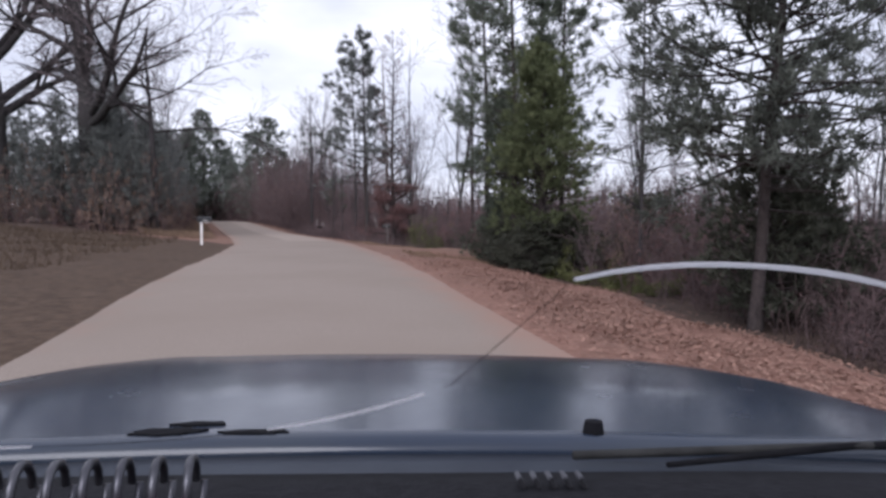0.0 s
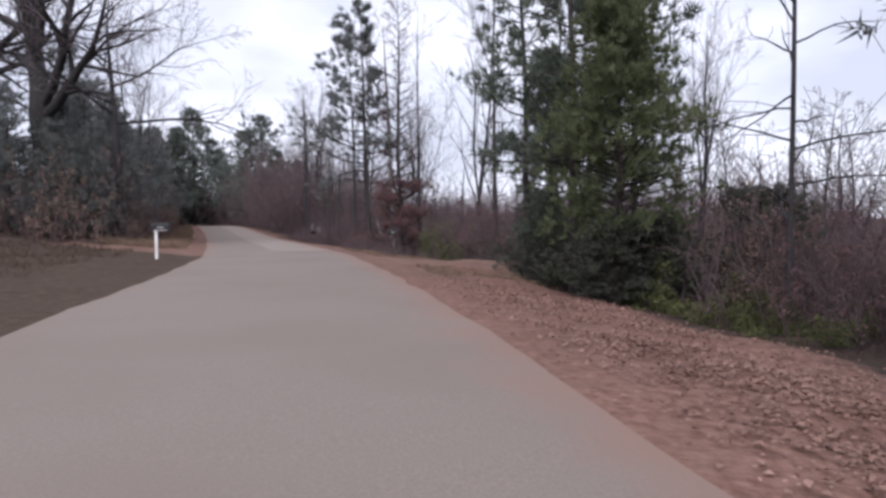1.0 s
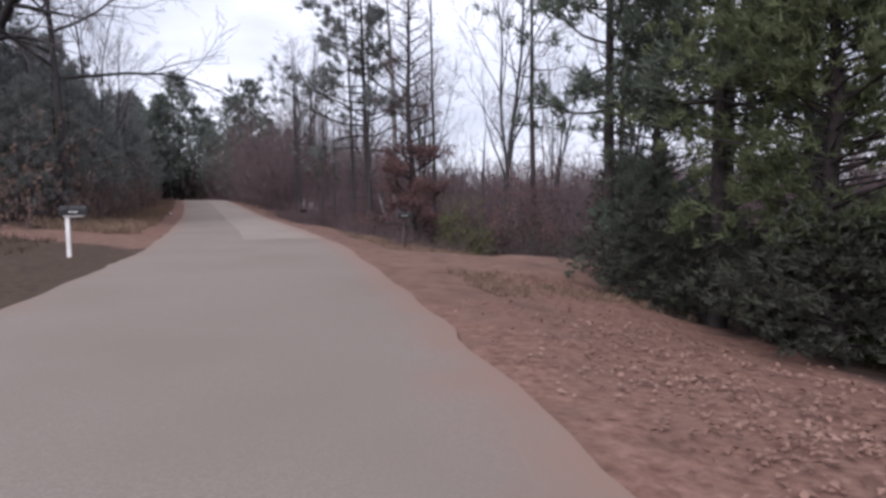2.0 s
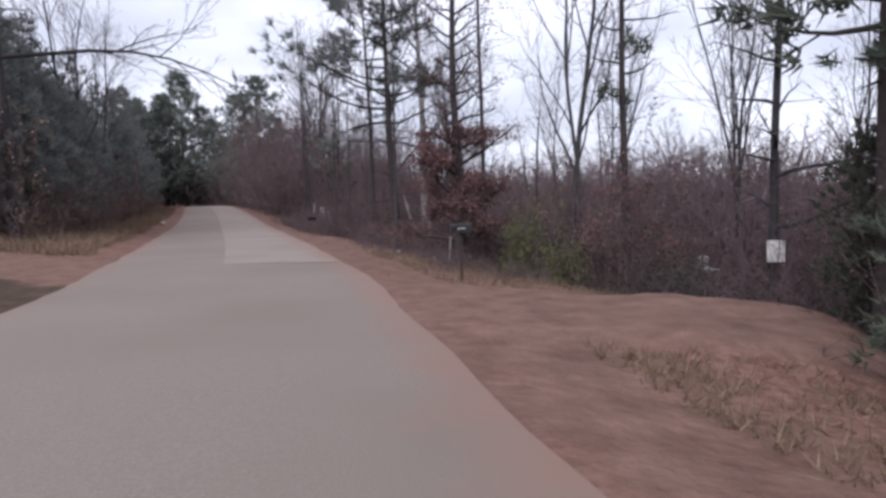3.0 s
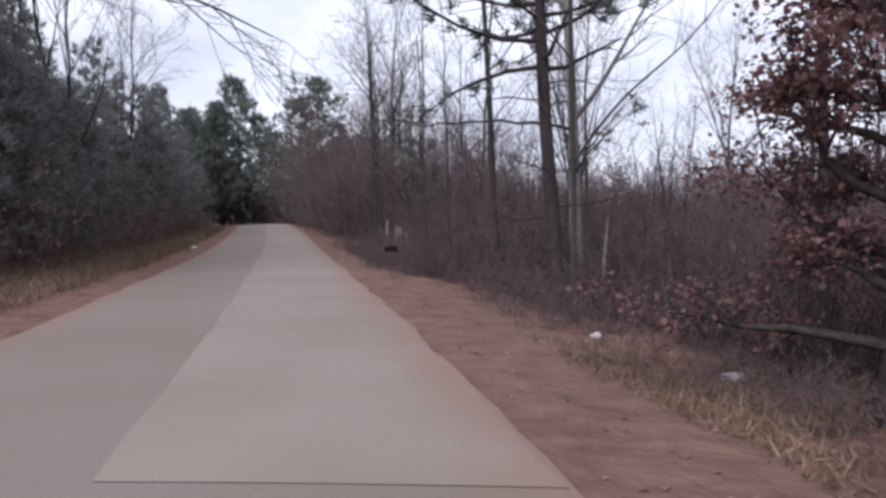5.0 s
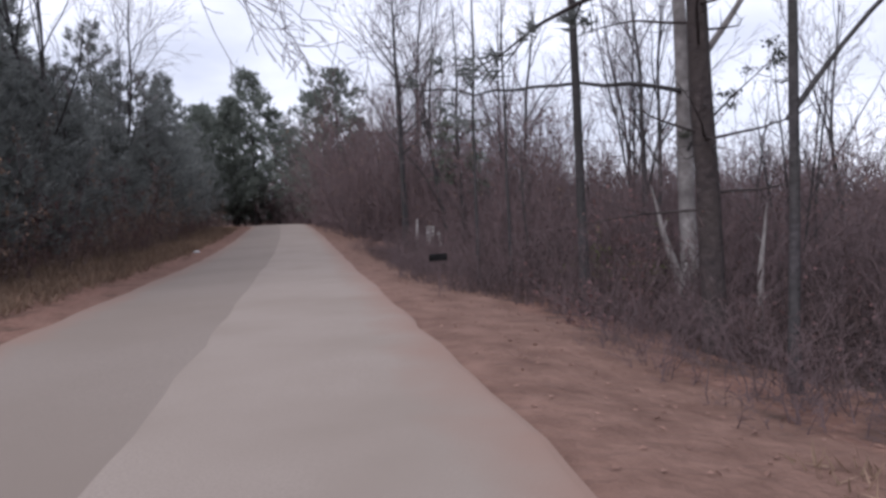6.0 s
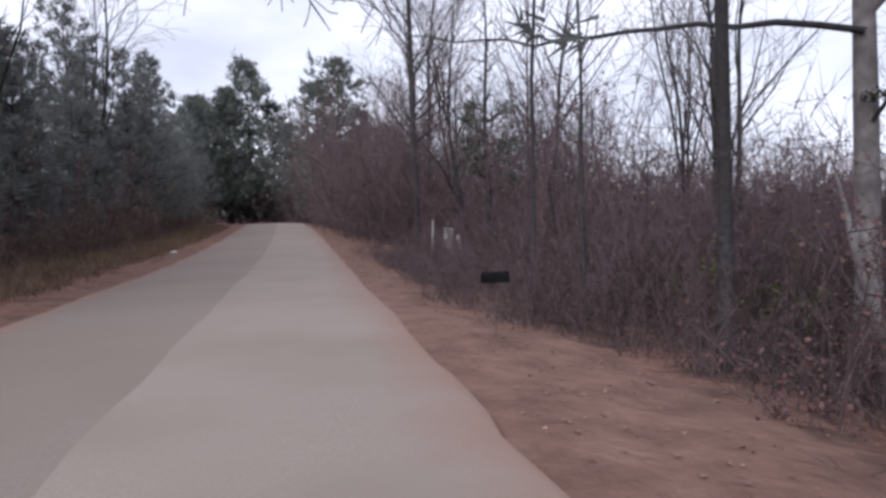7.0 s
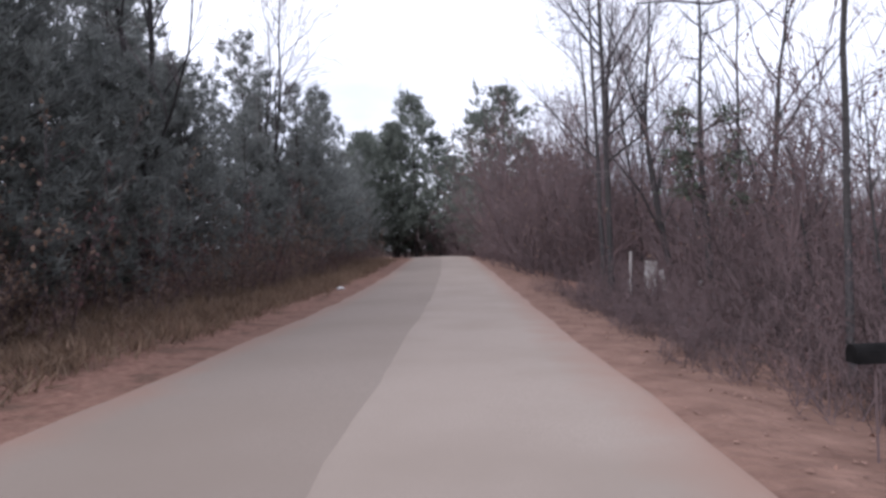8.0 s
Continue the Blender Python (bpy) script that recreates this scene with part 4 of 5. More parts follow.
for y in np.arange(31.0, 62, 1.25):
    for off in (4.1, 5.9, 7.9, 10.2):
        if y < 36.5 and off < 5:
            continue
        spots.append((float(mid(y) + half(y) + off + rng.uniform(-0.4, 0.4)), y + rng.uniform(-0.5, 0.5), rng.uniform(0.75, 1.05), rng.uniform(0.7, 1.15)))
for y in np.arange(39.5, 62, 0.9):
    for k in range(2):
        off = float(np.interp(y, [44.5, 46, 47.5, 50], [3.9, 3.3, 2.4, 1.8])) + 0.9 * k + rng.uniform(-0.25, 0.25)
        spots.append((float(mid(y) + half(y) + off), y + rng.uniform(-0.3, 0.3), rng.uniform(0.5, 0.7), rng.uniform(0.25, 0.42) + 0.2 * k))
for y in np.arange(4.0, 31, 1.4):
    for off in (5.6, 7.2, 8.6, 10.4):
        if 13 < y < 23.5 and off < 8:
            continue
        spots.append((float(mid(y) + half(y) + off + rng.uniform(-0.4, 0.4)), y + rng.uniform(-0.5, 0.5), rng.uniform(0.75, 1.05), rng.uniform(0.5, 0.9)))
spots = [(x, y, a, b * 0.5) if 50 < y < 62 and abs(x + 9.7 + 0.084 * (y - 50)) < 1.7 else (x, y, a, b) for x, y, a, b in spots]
brush("undergrowth_shade", "tangle of dead stems, coloured dark for the shade under the taller brush", spots, 0.4, BD, LD)
spots = []
for y in np.arange(58, 110, 2.6):
    for off in (3.4, 6.6, 10.5):
        if 64 < y < 71 and off > 3 and off < 7:
            continue
        spots.append((float(mid(y) + half(y) + off + rng.uniform(-0.7, 0.7)), y + rng.uniform(-1, 1), rng.uniform(0.8, 1.1), rng.uniform(0.75, 1.15) * float(np.interp(y, [66, 76], [1.0, 1.3]))))
for x, y in ((-29, 106), (-31.5, 109.5), (-27, 108), (-33, 113), (-30, 112), (-36, 117), (-33.5, 117), (-38.5, 121), (-41, 119), (-36.5, 121), (-43, 123), (-29, 116)):
    spots.append((x, y, 1.0, rng.uniform(0.9, 1.2)))
spots = [s for s in spots if not (50 < s[1] < 69 and abs(s[0] + 9.7 + 0.084 * (s[1] - 50)) < 2.6)]
brush("undergrowth_tall", "tall purplish bare thicket beside the far road", spots, 0.6, BT, LT)
spots = []
for y in (112, 117, 123):
    for x in np.arange(-46, 2, 4.5):
        spots.append((x + rng.uniform(-1, 1), y, 1.0, rng.uniform(0.85, 1.15)))
for k in range(34):
    yy = -14 + k * 3.9
    spots.append((float(mid(yy)) + rng.uniform(24, 40), yy, rng.uniform(0.9, 1.2), rng.uniform(0.62, 0.92)))
band = []
for k in range(88):
    a = radians(-40 + 1.47 * k)
    d = (54, 68)[k % 2] + rng.uniform(-5, 5)
    spots.append((4 + d * math.cos(a), 32 + d * math.sin(a), rng.uniform(1.0, 1.3), rng.uniform(0.8, 1.15)))
for k in range(54):
    yy = 36 + 0.95 * k
    xx = float(mid(yy) + half(yy)) + (14, 19, 25)[k % 3] + rng.uniform(-2, 2)
    band.append((xx, yy, rng.uniform(0.9, 1.3), rng.uniform(0.6, 0.85) * (0.85, 1.0, 1.1)[k % 3]))
brush("undergrowth_deep", "deep brown brush filling the wood behind the shoulder", band, 0.5, BT, LT)
brush("far_wood", "distant hazy grey-brown bare wood", spots, 0.0, BF, LT)
spots = []
for y in np.concatenate([np.arange(41.5, 70, 2.1), np.arange(70, 104, 3.4)]):
    spots.append((float(mid(y) - half(y) - 3.7 + rng.uniform(-0.4, 0.4)), y, rng.uniform(0.5, 0.7), rng.uniform(0.3, 0.6)))
for x in np.arange(-32, -15.5, 1.5):
    spots.append((x, 39.4 + 0.12 * (-17 - x), 1.0, rng.uniform(0.8, 1.7)))
for y in np.concatenate([np.arange(42, 70, 2.4), np.arange(70, 100, 3.8)]):
    spots.append((float(mid(y) - half(y) - 4.8 + rng.uniform(-0.4, 0.4)), y, rng.uniform(0.8, 1.1), rng.uniform(0.8, 1.5)))
for y in np.arange(43, 84, 1.3):
    spots.append((float(mid(y) - half(y) - 4.15 + rng.uniform(-0.3, 0.3)), y, rng.uniform(0.5, 0.7), rng.uniform(0.4, 0.75)))
russet = [(5.0, 20.9), (5.2, 19.2), (5.4, 17.6), (6.3, 20.2), (6.4, 18.3), (4.9, 22.3), (5.8, 16.2), (6.9, 16.8), (7.2, 19.2), (6.1, 21.8)]
brush("undergrowth_russet", "russet brush with dry leaves beside the cedar", [(x, y, rng.uniform(0.55, 0.75), rng.uniform(0.68, 0.92)) for x, y in russet], 1.0, BV, LV)
brush("undergrowth_verge", "brown weeds and dead stems before the pine thicket", spots, 1.0, BV, LV)


def shrub(name, label, seed, stems, tall, wide, leaf_n, leaf_size, leaf_mat):
    me, s = brush_mesh(seed, wide, tall, stems, 9)
    top = thing(name, label, "shrub")
    tagged(part("stemwork", me, top), kind="stuff")
    part("foliage", leaf_cloud(seed + 1, s, leaf_n, leaf_size, leaf_mat), top)
    return top


stand(shrub("privet_shrub", "olive-green leafy shrub behind the mailbox", 201, 26, 2.0, 0.9, 5600, 0.05, M_OLIVE), -0.9, 33.6)
stand(shrub("oak_sapling", "young oak sapling with rust-red dry leaves", 203, 20, 3.5, 0.7, 4200, 0.055, M_RUSSET), 0.95, 33.2)
stand(shrub("oak_sapling", "rust-orange leafed sapling beside a pine trunk", 205, 9, 2.0, 0.4, 900, 0.04, M_RUSSET), -5.4, 43.6)
stand(shrub("privet_shrub", "green leafy shrub among bare brush", 207, 20, 1.5, 1.2, 6000, 0.06, M_OLIVE), 5.3, 21.4)
stand(shrub("privet_shrub", "low green shrub beside a grey trunk", 209, 30, 1.6, 0.9, 1600, 0.08, M_OLIVE), -4.6, 48.6)
stand(shrub("dry_shrub", "dark leafy shrub at the edge of the clay apron", 211, 36, 1.6, 0.8, 2200, 0.05, M_SHADESHRUB), 0.9, 31.8)
olive = stand(shrub("dry_shrub", "olive-brown shrub under the cedar", 213, 18, 1.3, 1.25, 8000, 0.055, M_OLIVE), 3.9, 20.3)
again(olive, 4.3, 18.5, 100, 0.75, 0.8)
again(olive, 4.7, 17.0, 220, 0.7, 0.7)

# fallen leaves on the shoulder, dry grass on the other side
rng = np.random.default_rng(9)
n = 24000
y = 2 + 20 * rng.beta(1.3, 1.9, n)
u = np.abs(rng.normal(1.7, 1.0, n)) + 0.15
x = mid(y) + half(y) + u
drift = 0.5 + 0.3 * np.sin(2.1 * x + 1.3 * np.sin(1.7 * y)) * np.cos(1.9 * y) + 0.25 * np.sin(5.3 * y + 2.0 * np.sin(3.1 * x)) * np.sin(4.1 * x)
keep = (drive_right(x, y) < 0.05) & (rng.uniform(0, 1, n) < drift * np.clip(u / 0.9, 0.15, 1.2))
x, y = x[keep], y[keep]
v, t = leaves(rng, np.stack([x, y, ground_z(x, y) + 0.015 + 0.03 * rng.uniform(0, 1, len(x))], 1), 0.054, 0.8)
tagged(new("fallen_leaves", np_mesh("fallen_leaves", v, tris=t, mat=M_LITTER)), "curled pale brown fallen leaves on the road shoulder", "leaves", kind="stuff")
n = 2000
y = rng.uniform(30, 75, n)
x = mid(y) + half(y) + np.abs(rng.normal(1.4, 1.2, n)) + 0.2
v, t = leaves(rng, np.stack([x, y, ground_z(x, y) + 0.01], 1), 0.05, 0.85)
tagged(new("fallen_leaves", np_mesh("fallen_leaves", v, tris=t, mat=M_LITTER)), "scattered fallen leaves on the red clay shoulder", "leaves", kind="stuff")
n = 26000
y = rng.uniform(3, 90, n)
u = rng.uniform(0.15, 1, n) ** 0.8 * np.where(y < 32, 11, 5.0)
x = mid(y) - half(y) - u
keep = drive_left(x, y) < 0.3
x, y, u = x[keep], y[keep], u[keep]
c = np.stack([x, y, ground_z(x, y)], 1)
near = c[y < 37]
v, t = blades(rng, near, 2, 0.16, 0.022, np.tile([0, 0, 1.6], (len(near), 1)))
tagged(new("dry_grass", np_mesh("dry_grass", v, tris=t, mat=M_GRASS)), "short dry brown winter grass on the bank", "grass", kind="stuff")
verge = c[y >= 37].copy()
verge[:, :2] += rng.normal(0, 0.12, (len(verge), 2))
verge = verge[verge[:, 0] < mid(verge[:, 1]) - half(verge[:, 1]) - 0.25]
verge[:, 2] = ground_z(verge[:, 0], verge[:, 1])
v, t = blades(rng, verge, 4, 0.27, 0.026, np.tile([0, 0, 1.2], (len(verge), 1)))
tagged(new("dry_grass", np_mesh("dry_grass", v, tris=t, mat=M_TANGRASS)), "tan dry grass on the verge before the pine thicket", "grass", kind="stuff")


n = 9000
y = rng.uniform(22.5, 38.5, n)
u = 1.3 + 4.0 * rng.uniform(0, 1, n) ** 1.3
x = mid(y) + half(y) + u
tuft = 0.5 + 0.5 * np.sin(3.3 * x + 1.9 * np.sin(2.1 * y)) * np.cos(2.7 * y + x)
keep = (drive_right(x, y) < 0.35) & (rng.uniform(0, 1, n) < tuft)
x, y = x[keep], y[keep]
v, t = blades(rng, np.stack([x, y, ground_z(x, y)], 1), 4, 0.13, 0.016, np.tile([0, 0, 0.9], (len(x), 1)))
tagged(new("dry_grass", np_mesh("dry_grass", v, tris=t, mat=M_TANGRASS)), "thin tan dry grass beside the clay apron", "grass", kind="stuff")


# ---- small things ----
def block(bm, size, at, bevel=0.0):
    g = bmesh.ops.create_cube(bm, size=1, matrix=Matrix.Translation(at) @ Matrix.Diagonal((*size, 1)))
    if bevel:
        es = list({e for v in g["verts"] for e in v.link_edges})
        bmesh.ops.bevel(bm, geom=es, offset=bevel, segments=2, affect="EDGES")


def bm_mesh(name, bm, mat):
    me = bpy.data.meshes.new(name)
    bm.to_mesh(me)
    bm.free()
    me.materials.append(mat)
    return me


def barrel_box(width, height, length):
    """A domed letter-box body, along x."""
    bm = bmesh.new()
    r = width / 2
    outline = [(-r, 0), (r, 0)] + [(r * math.cos(a), height - r + r * math.sin(a)) for a in np.linspace(0, math.pi, 9)]
    ends = [[bm.verts.new((sx * length / 2, a, b)) for a, b in outline] for sx in (-1, 1)]
    n = len(outline)
    for i in range(n):
        bm.faces.new((ends[0][i], ends[0][(i + 1) % n], ends[1][(i + 1) % n], ends[1][i]))
    bm.faces.new(ends[0])
    bm.faces.new(list(reversed(ends[1])))
    bmesh.ops.recalc_face_normals(bm, faces=bm.faces)
    return bm


def mailbox(name, label, post_mat, post_h, post_w, turn, x, y, box_off=0.0, box_len=0.5, box_w=0.17, box_h=0.2):
    top = thing(name, label, "mailbox", group="mailboxes by the road")
    bm = bmesh.new()
    block(bm, (post_w, post_w, post_h + 0.3), (0, 0, (post_h - 0.3) / 2), 0.006)
    post = part("post", bm_mesh("post", bm, post_mat), top)
    bm = bmesh.new()
    block(bm, (box_len * 0.8, 0.14, 0.03), (box_off, 0, post_h + 0.016), 0.004)
    part("board", bm_mesh("board", bm, post_mat), top)
    body = part("box", bm_mesh("box", barrel_box(box_w, box_h, box_len), M_BLACKBOX), top, "black metal letter box")
    body.location = (box_off, 0, post_h + 0.034)
    bm = barrel_box(box_w + 0.008, box_h + 0.006, 0.025)
    door = part("door", bm_mesh("door", bm, M_BLACKBOX), body)
    door.location = (box_len / 2 + 0.008, 0, -0.002)
    bm = bmesh.new()
    block(bm, (0.02, 0.012, 0.03), (0.02, 0, box_h - 0.03), 0.003)
    part("latch", bm_mesh("latch", bm, M_BLACKBOX), door)
    bm = bmesh.new()
    block(bm, (0.03, 0.008, 0.17), (0.1, box_w / 2 + 0.008, box_h / 2), 0.002)
    part("flag", bm_mesh("flag", bm, M_BLACKBOX), body, "small dark flag")
    for sy in (-1, 1):
        for k in range(4):
            bm = bmesh.new()
            block(bm, (box_len * 0.05, 0.003, box_h * 0.17), ((-0.15 + 0.1 * k) * box_len, sy * (box_w / 2 + 0.001), box_h * 0.36), 0.0)
            part("number_bar", bm_mesh("number_bar", bm, M_WHITEPOST), body, "plain white bar")
    stand(top, x, y, turn)
    return top


mailbox("mailbox", "black mailbox on a white painted post beside the driveway", M_WHITEPOST, 0.86, 0.085, 195, -9.5, 27.9, -0.13)
mailbox("mailbox", "dark mailbox on a weathered post at the clay shoulder", M_LOG, 0.825, 0.034, 12, -2.5, 31.1, 0.0, 0.34, 0.12, 0.13)


def stake(name, label, x, y, h, w, mat, lean=4):
    top = thing(name, label, "post")
    bm = bmesh.new()
    block(bm, (w, w, h + 0.3), (0, 0, (h - 0.3) / 2), 0.006)
    part("shaft", bm_mesh("shaft", bm, mat), top)
    stand(top, x, y, 30)
    top.matrix_world = top.matrix_world @ pose(0, 0, 0, lean, lean, 0)
    return top


stake("marker_stake", "pale thin wooden stake in the clay shoulder", -2.75, 34.6, 0.65, 0.035, M_PALEBARK)


def lump(name, label, category, seed, x, y, size, flat, mat, sink=0.3):
    """An uneven stone or clod."""
    bm = bmesh.new()
    bmesh.ops.create_icosphere(bm, subdivisions=3, radius=1)
    for v in bm.verts:
        k = 1 + 0.35 * noise.noise(v.co * 1.3 + Vector((seed, 0, 0))) + 0.12 * noise.noise(v.co * 4 + Vector((0, seed, 0)))
        v.co = Vector((v.co.x * k * 1.25, v.co.y * k, v.co.z * k * flat)) * size
    me = bm_mesh(name, bm, mat)
    me.polygons.foreach_set("use_smooth", np.ones(len(me.polygons), bool))
    ob = tagged(new(name, me), label, category)
    stand(ob, x, y, seed * 50)
    ob.location.z += size * flat * (1 - 2 * sink)
    return ob


lump("rock", "pale quartz rock on the red clay shoulder", "rock", 1, -4.22, 39.0, 0.075, 0.6, M_ROCK)
lump("rock", "small pale stone in the dry leaves", "rock", 4, -3.2, 37.0, 0.1, 0.5, M_ROCK)
lump("litter_scrap", "crumpled white litter on the grassy verge", "litter", 5, -20.8, 63.2, 0.12, 0.5, M_TRASH)


def log(name, label, x, y, length, r, turn, seed):
    rng = np.random.default_rng(seed)
    line = [(np.array([length * (i / 6 - 0.5), 0.06 * rng.normal(), r * 0.8 + 0.03 * rng.normal()]), r * rng.uniform(0.8, 1.1)) for i in range(7)]
    ob = tagged(new(name, stem_mesh(name, line, 9, M_LOG, rng)), label, "log")
    stand(ob, x, y, turn)
    return ob


log("fallen_log", "dark fallen log at the edge of the brush", -11.6, 62.6, 0.9, 0.13, 30, 2)
stand(bare_tree("birch_stub", "short pale broken birch stem", 71, 1.9, 0.07, (2, 2), bark=M_PALEBARK, shrink=0.2, lean=(0.12, 0), spread=0.8), -3.6, 44.3, 0)
stub = stand(bare_tree("birch_stub", "pale leaning broken trunk in the brush", 72, 2.3, 0.11, (2, 2), bark=M_PALEBARK, shrink=0.15, lean=(-0.14, 0), spread=0.8), -3.95, 46.3, 0)

# a long level limb of the large grey tree, reaching over the brush
rng = np.random.default_rng(31)
pts = np.stack([np.linspace(-3.8, -9.6, 15), np.linspace(47.35, 50.4, 15), np.linspace(3.2, 4.15, 15) + 0.1 * np.sin(np.linspace(0, 7, 15)) + rng.normal(0, 0.04, 15)], 1)
inv = np.array(big.matrix_world.inverted())
local = pts @ inv[:3, :3].T + inv[:3, 3]
part("limb", stem_mesh("limb", [(p, 0.046 * (1 - 0.8 * i / 14)) for i, p in enumerate(local)], 7, M_BARK, rng), big)
store = [[], []]
for i in range(3, 15):
    grow(rng, store, local[i], rng.normal(0, 0.6, 3) + np.array([0, 0, 0.1]), rng.uniform(0.6, 1.5), 0.009, 0, (4,), 0.14, 0.02, 0.5, 0.5, 0.3, 4)
tagged(part("twigwork", tube_mesh("twigwork", store[0] + store[1], 3, M_TWIG), big), kind="stuff")


# a short side branch of the same tree that keeps dark leaf clumps
f = np.linspace(0, 1, 8)
pts = np.stack([-3.75 + 1.3 * f, 47.3 - 0.25 * f, 2.15 + 1.35 * f ** 0.8], 1)
side = pts @ inv[:3, :3].T + inv[:3, 3]
part("side_branch", stem_mesh("limb", [(p, 0.03 * (1 - 0.8 * i / 7)) for i, p in enumerate(side)], 6, M_BARK, rng), big)
store = [[], []]
for i in range(2, 8):
    for k in range(2):
        grow(rng, store, side[i], rng.normal(0, 0.7, 3) + np.array([0, 0, 0.25]), rng.uniform(0.35, 0.7), 0.009, 0, (4,), 0.12, 0.02, 0.7, 0.5, 0.3, 4)
tagged(part("twigwork", tube_mesh("twigwork", store[0] + store[1], 3, M_TWIG), big), kind="stuff")
ends = np.array(store[1])[:, 3:6]
ends = ends[rng.integers(0, len(ends), 14)]
c = np.repeat(ends, 42, 0) + rng.normal(0, 0.055, (14 * 42, 3)) * (1.4, 1.4, 0.6)
v, t = leaves(rng, c, 0.06, 0.3)
part("leaf_clumps", np_mesh("leaves", v, tris=t, mat=M_SHADESHRUB), big, "clumps of dark clinging leaves")

# the slanting limb of the slim tree
inv = np.array(slim.matrix_world.inverted())
f = np.linspace(0, 1, 12)
pts = np.stack([-4.37 + 2.3 * f, 40.57 - 0.1 * f, 1.9 + 2.5 * f + 0.12 * np.sin(6 * f)], 1)
local = pts @ inv[:3, :3].T + inv[:3, 3]
part("slanting_limb", stem_mesh("limb", [(p, 0.026 * (1 - 0.75 * i / 11)) for i, p in enumerate(local)], 6, M_BARK, rng), slim)
store = [[], []]
for i in range(4, 12):
    grow(rng, store, local[i], rng.normal(0, 0.5, 3) + np.array([0, 0, 0.6]), rng.uniform(0.3, 0.9), 0.008, 0, (3,), 0.12, 0.03, 0.7, 0.5, 0.3, 4)
tagged(part("twigwork", tube_mesh("twigwork", store[0] + store[1], 3, M_TWIG), slim), kind="stuff")


def board(x, y, w, h, turn, lean):
    top = thing("white_board", "weathered white board leaning in the brush", "board", group="boards in the brush")
    bm = bmesh.new()
    block(bm, (w, 0.04, h), (0, 0, h / 2 - 0.05), 0.006)
    part("panel", bm_mesh("panel", bm, M_WEATHERED), top)
    stand(top, x, y, turn)
    top.matrix_world = top.matrix_world @ pose(0, 0, 0, lean, lean * 0.4, 0)


for k, (bx, by, w, h) in enumerate(((-10.75, 60.2, 0.07, 1.34), (-10.3, 60.5, 0.3, 1.25), (-9.85, 60.7, 0.12, 1.1), (-9.3, 60.4, 0.1, 0.95))):
    board(bx, by, w, h, 25 * k - 30, (-9, 16, -12, 20)[k])

paper_box = thing("paper_box", "small dark newspaper box on a thin stake before the brush", "box")
bm = bmesh.new()
block(bm, (0.012, 0.012, 0.8), (0, 0, 0.19), 0.002)
part("stake", bm_mesh("stake", bm, M_BRUSH), paper_box, "thin brown stake")
body = part("body", bm_mesh("body", barrel_box(0.13, 0.115, 0.27), M_MATTE), paper_box, "dark domed plastic tube")
body.location = (0, 0, 0.59)
bm = barrel_box(0.138, 0.121, 0.02)
part("rim", bm_mesh("rim", bm, M_MATTE), body).location = (0.136, 0, -0.003)
stand(paper_box, -8.02, 46.1, 20)

# the small sign and the white junk down the bank
sign = thing("sign_post", "small white sign on a dark wooden post", "sign")
bm = bmesh.new()
block(bm, (0.09, 0.09, 1.5), (0, 0, 0.45), 0.008)
part("post", bm_mesh("post", bm, M_LOG), sign)
bm = bmesh.new()
block(bm, (0.3, 0.02, 0.4), (0, -0.058, 1.05), 0.006)
part("plate", bm_mesh("plate", bm, M_WHITEPOST), sign, "blank white plate")
stand(sign, 3.3, 32.3, -20)
bin_ob = thing("plastic_chair", "overturned white plastic chair down the bank", "chair")
for name, size, at in (("seat", (0.42, 0.42, 0.035), (0, 0, 0.3)), ("backrest", (0.42, 0.04, 0.36), (0, 0.2, 0.48))):
    bm = bmesh.new()
    block(bm, size, at, 0.012)
    part(name, bm_mesh(name, bm, M_TRASH), bin_ob)
for sx in (-0.18, 0.18):
    for sy in (-0.18, 0.18):
        bm = bmesh.new()
        block(bm, (0.04, 0.04, 0.3), (sx, sy, 0.145), 0.006)
        part("leg", bm_mesh("leg", bm, M_TRASH), bin_ob)
stand(bin_ob, 4.2, 38.3, 25)
lump("litter_scrap", "crumpled white litter in the brush", "litter", 6, 7.0, 13.5, 0.14, 0.5, M_TRASH)
lump("litter_scrap", "crumpled white litter beside the brush", "litter", 7, 7.6, 12.6, 0.12, 0.4, M_TRASH)


# ---- the dark car whose bonnet stands at the start of the drive ----
def car_paint():
    m = material("dark_navy_car_paint", (0.016, 0.023, 0.04), (0.026, 0.036, 0.056), scale=2.0, rough=0.22, bump=0, stain=(0.035, 0.042, 0.055), stain_scale=2.6)
    n, l = m.node_tree.nodes, m.node_tree.links
    b = n["Principled BSDF"]
    b.inputs["Specular IOR Level"].default_value, b.inputs["Coat Weight"].default_value, b.inputs["Coat Roughness"].default_value = 0.32, 0.2, 0.1
    co = n.new("ShaderNodeTexCoord")
    t = n.new("ShaderNodeTexNoise")
    t.inputs["Scale"].default_value, t.inputs["Detail"].default_value = 5.0, 5.0
    l.new(co.outputs["Object"], t.inputs["Vector"])
    r = n.new("ShaderNodeMapRange")
    r.inputs["To Min"].default_value, r.inputs["To Max"].default_value = 0.1, 0.36
    l.new(t.outputs["Fac"], r.inputs["Value"])
    l.new(r.outputs["Result"], b.inputs["Roughness"])
    return m


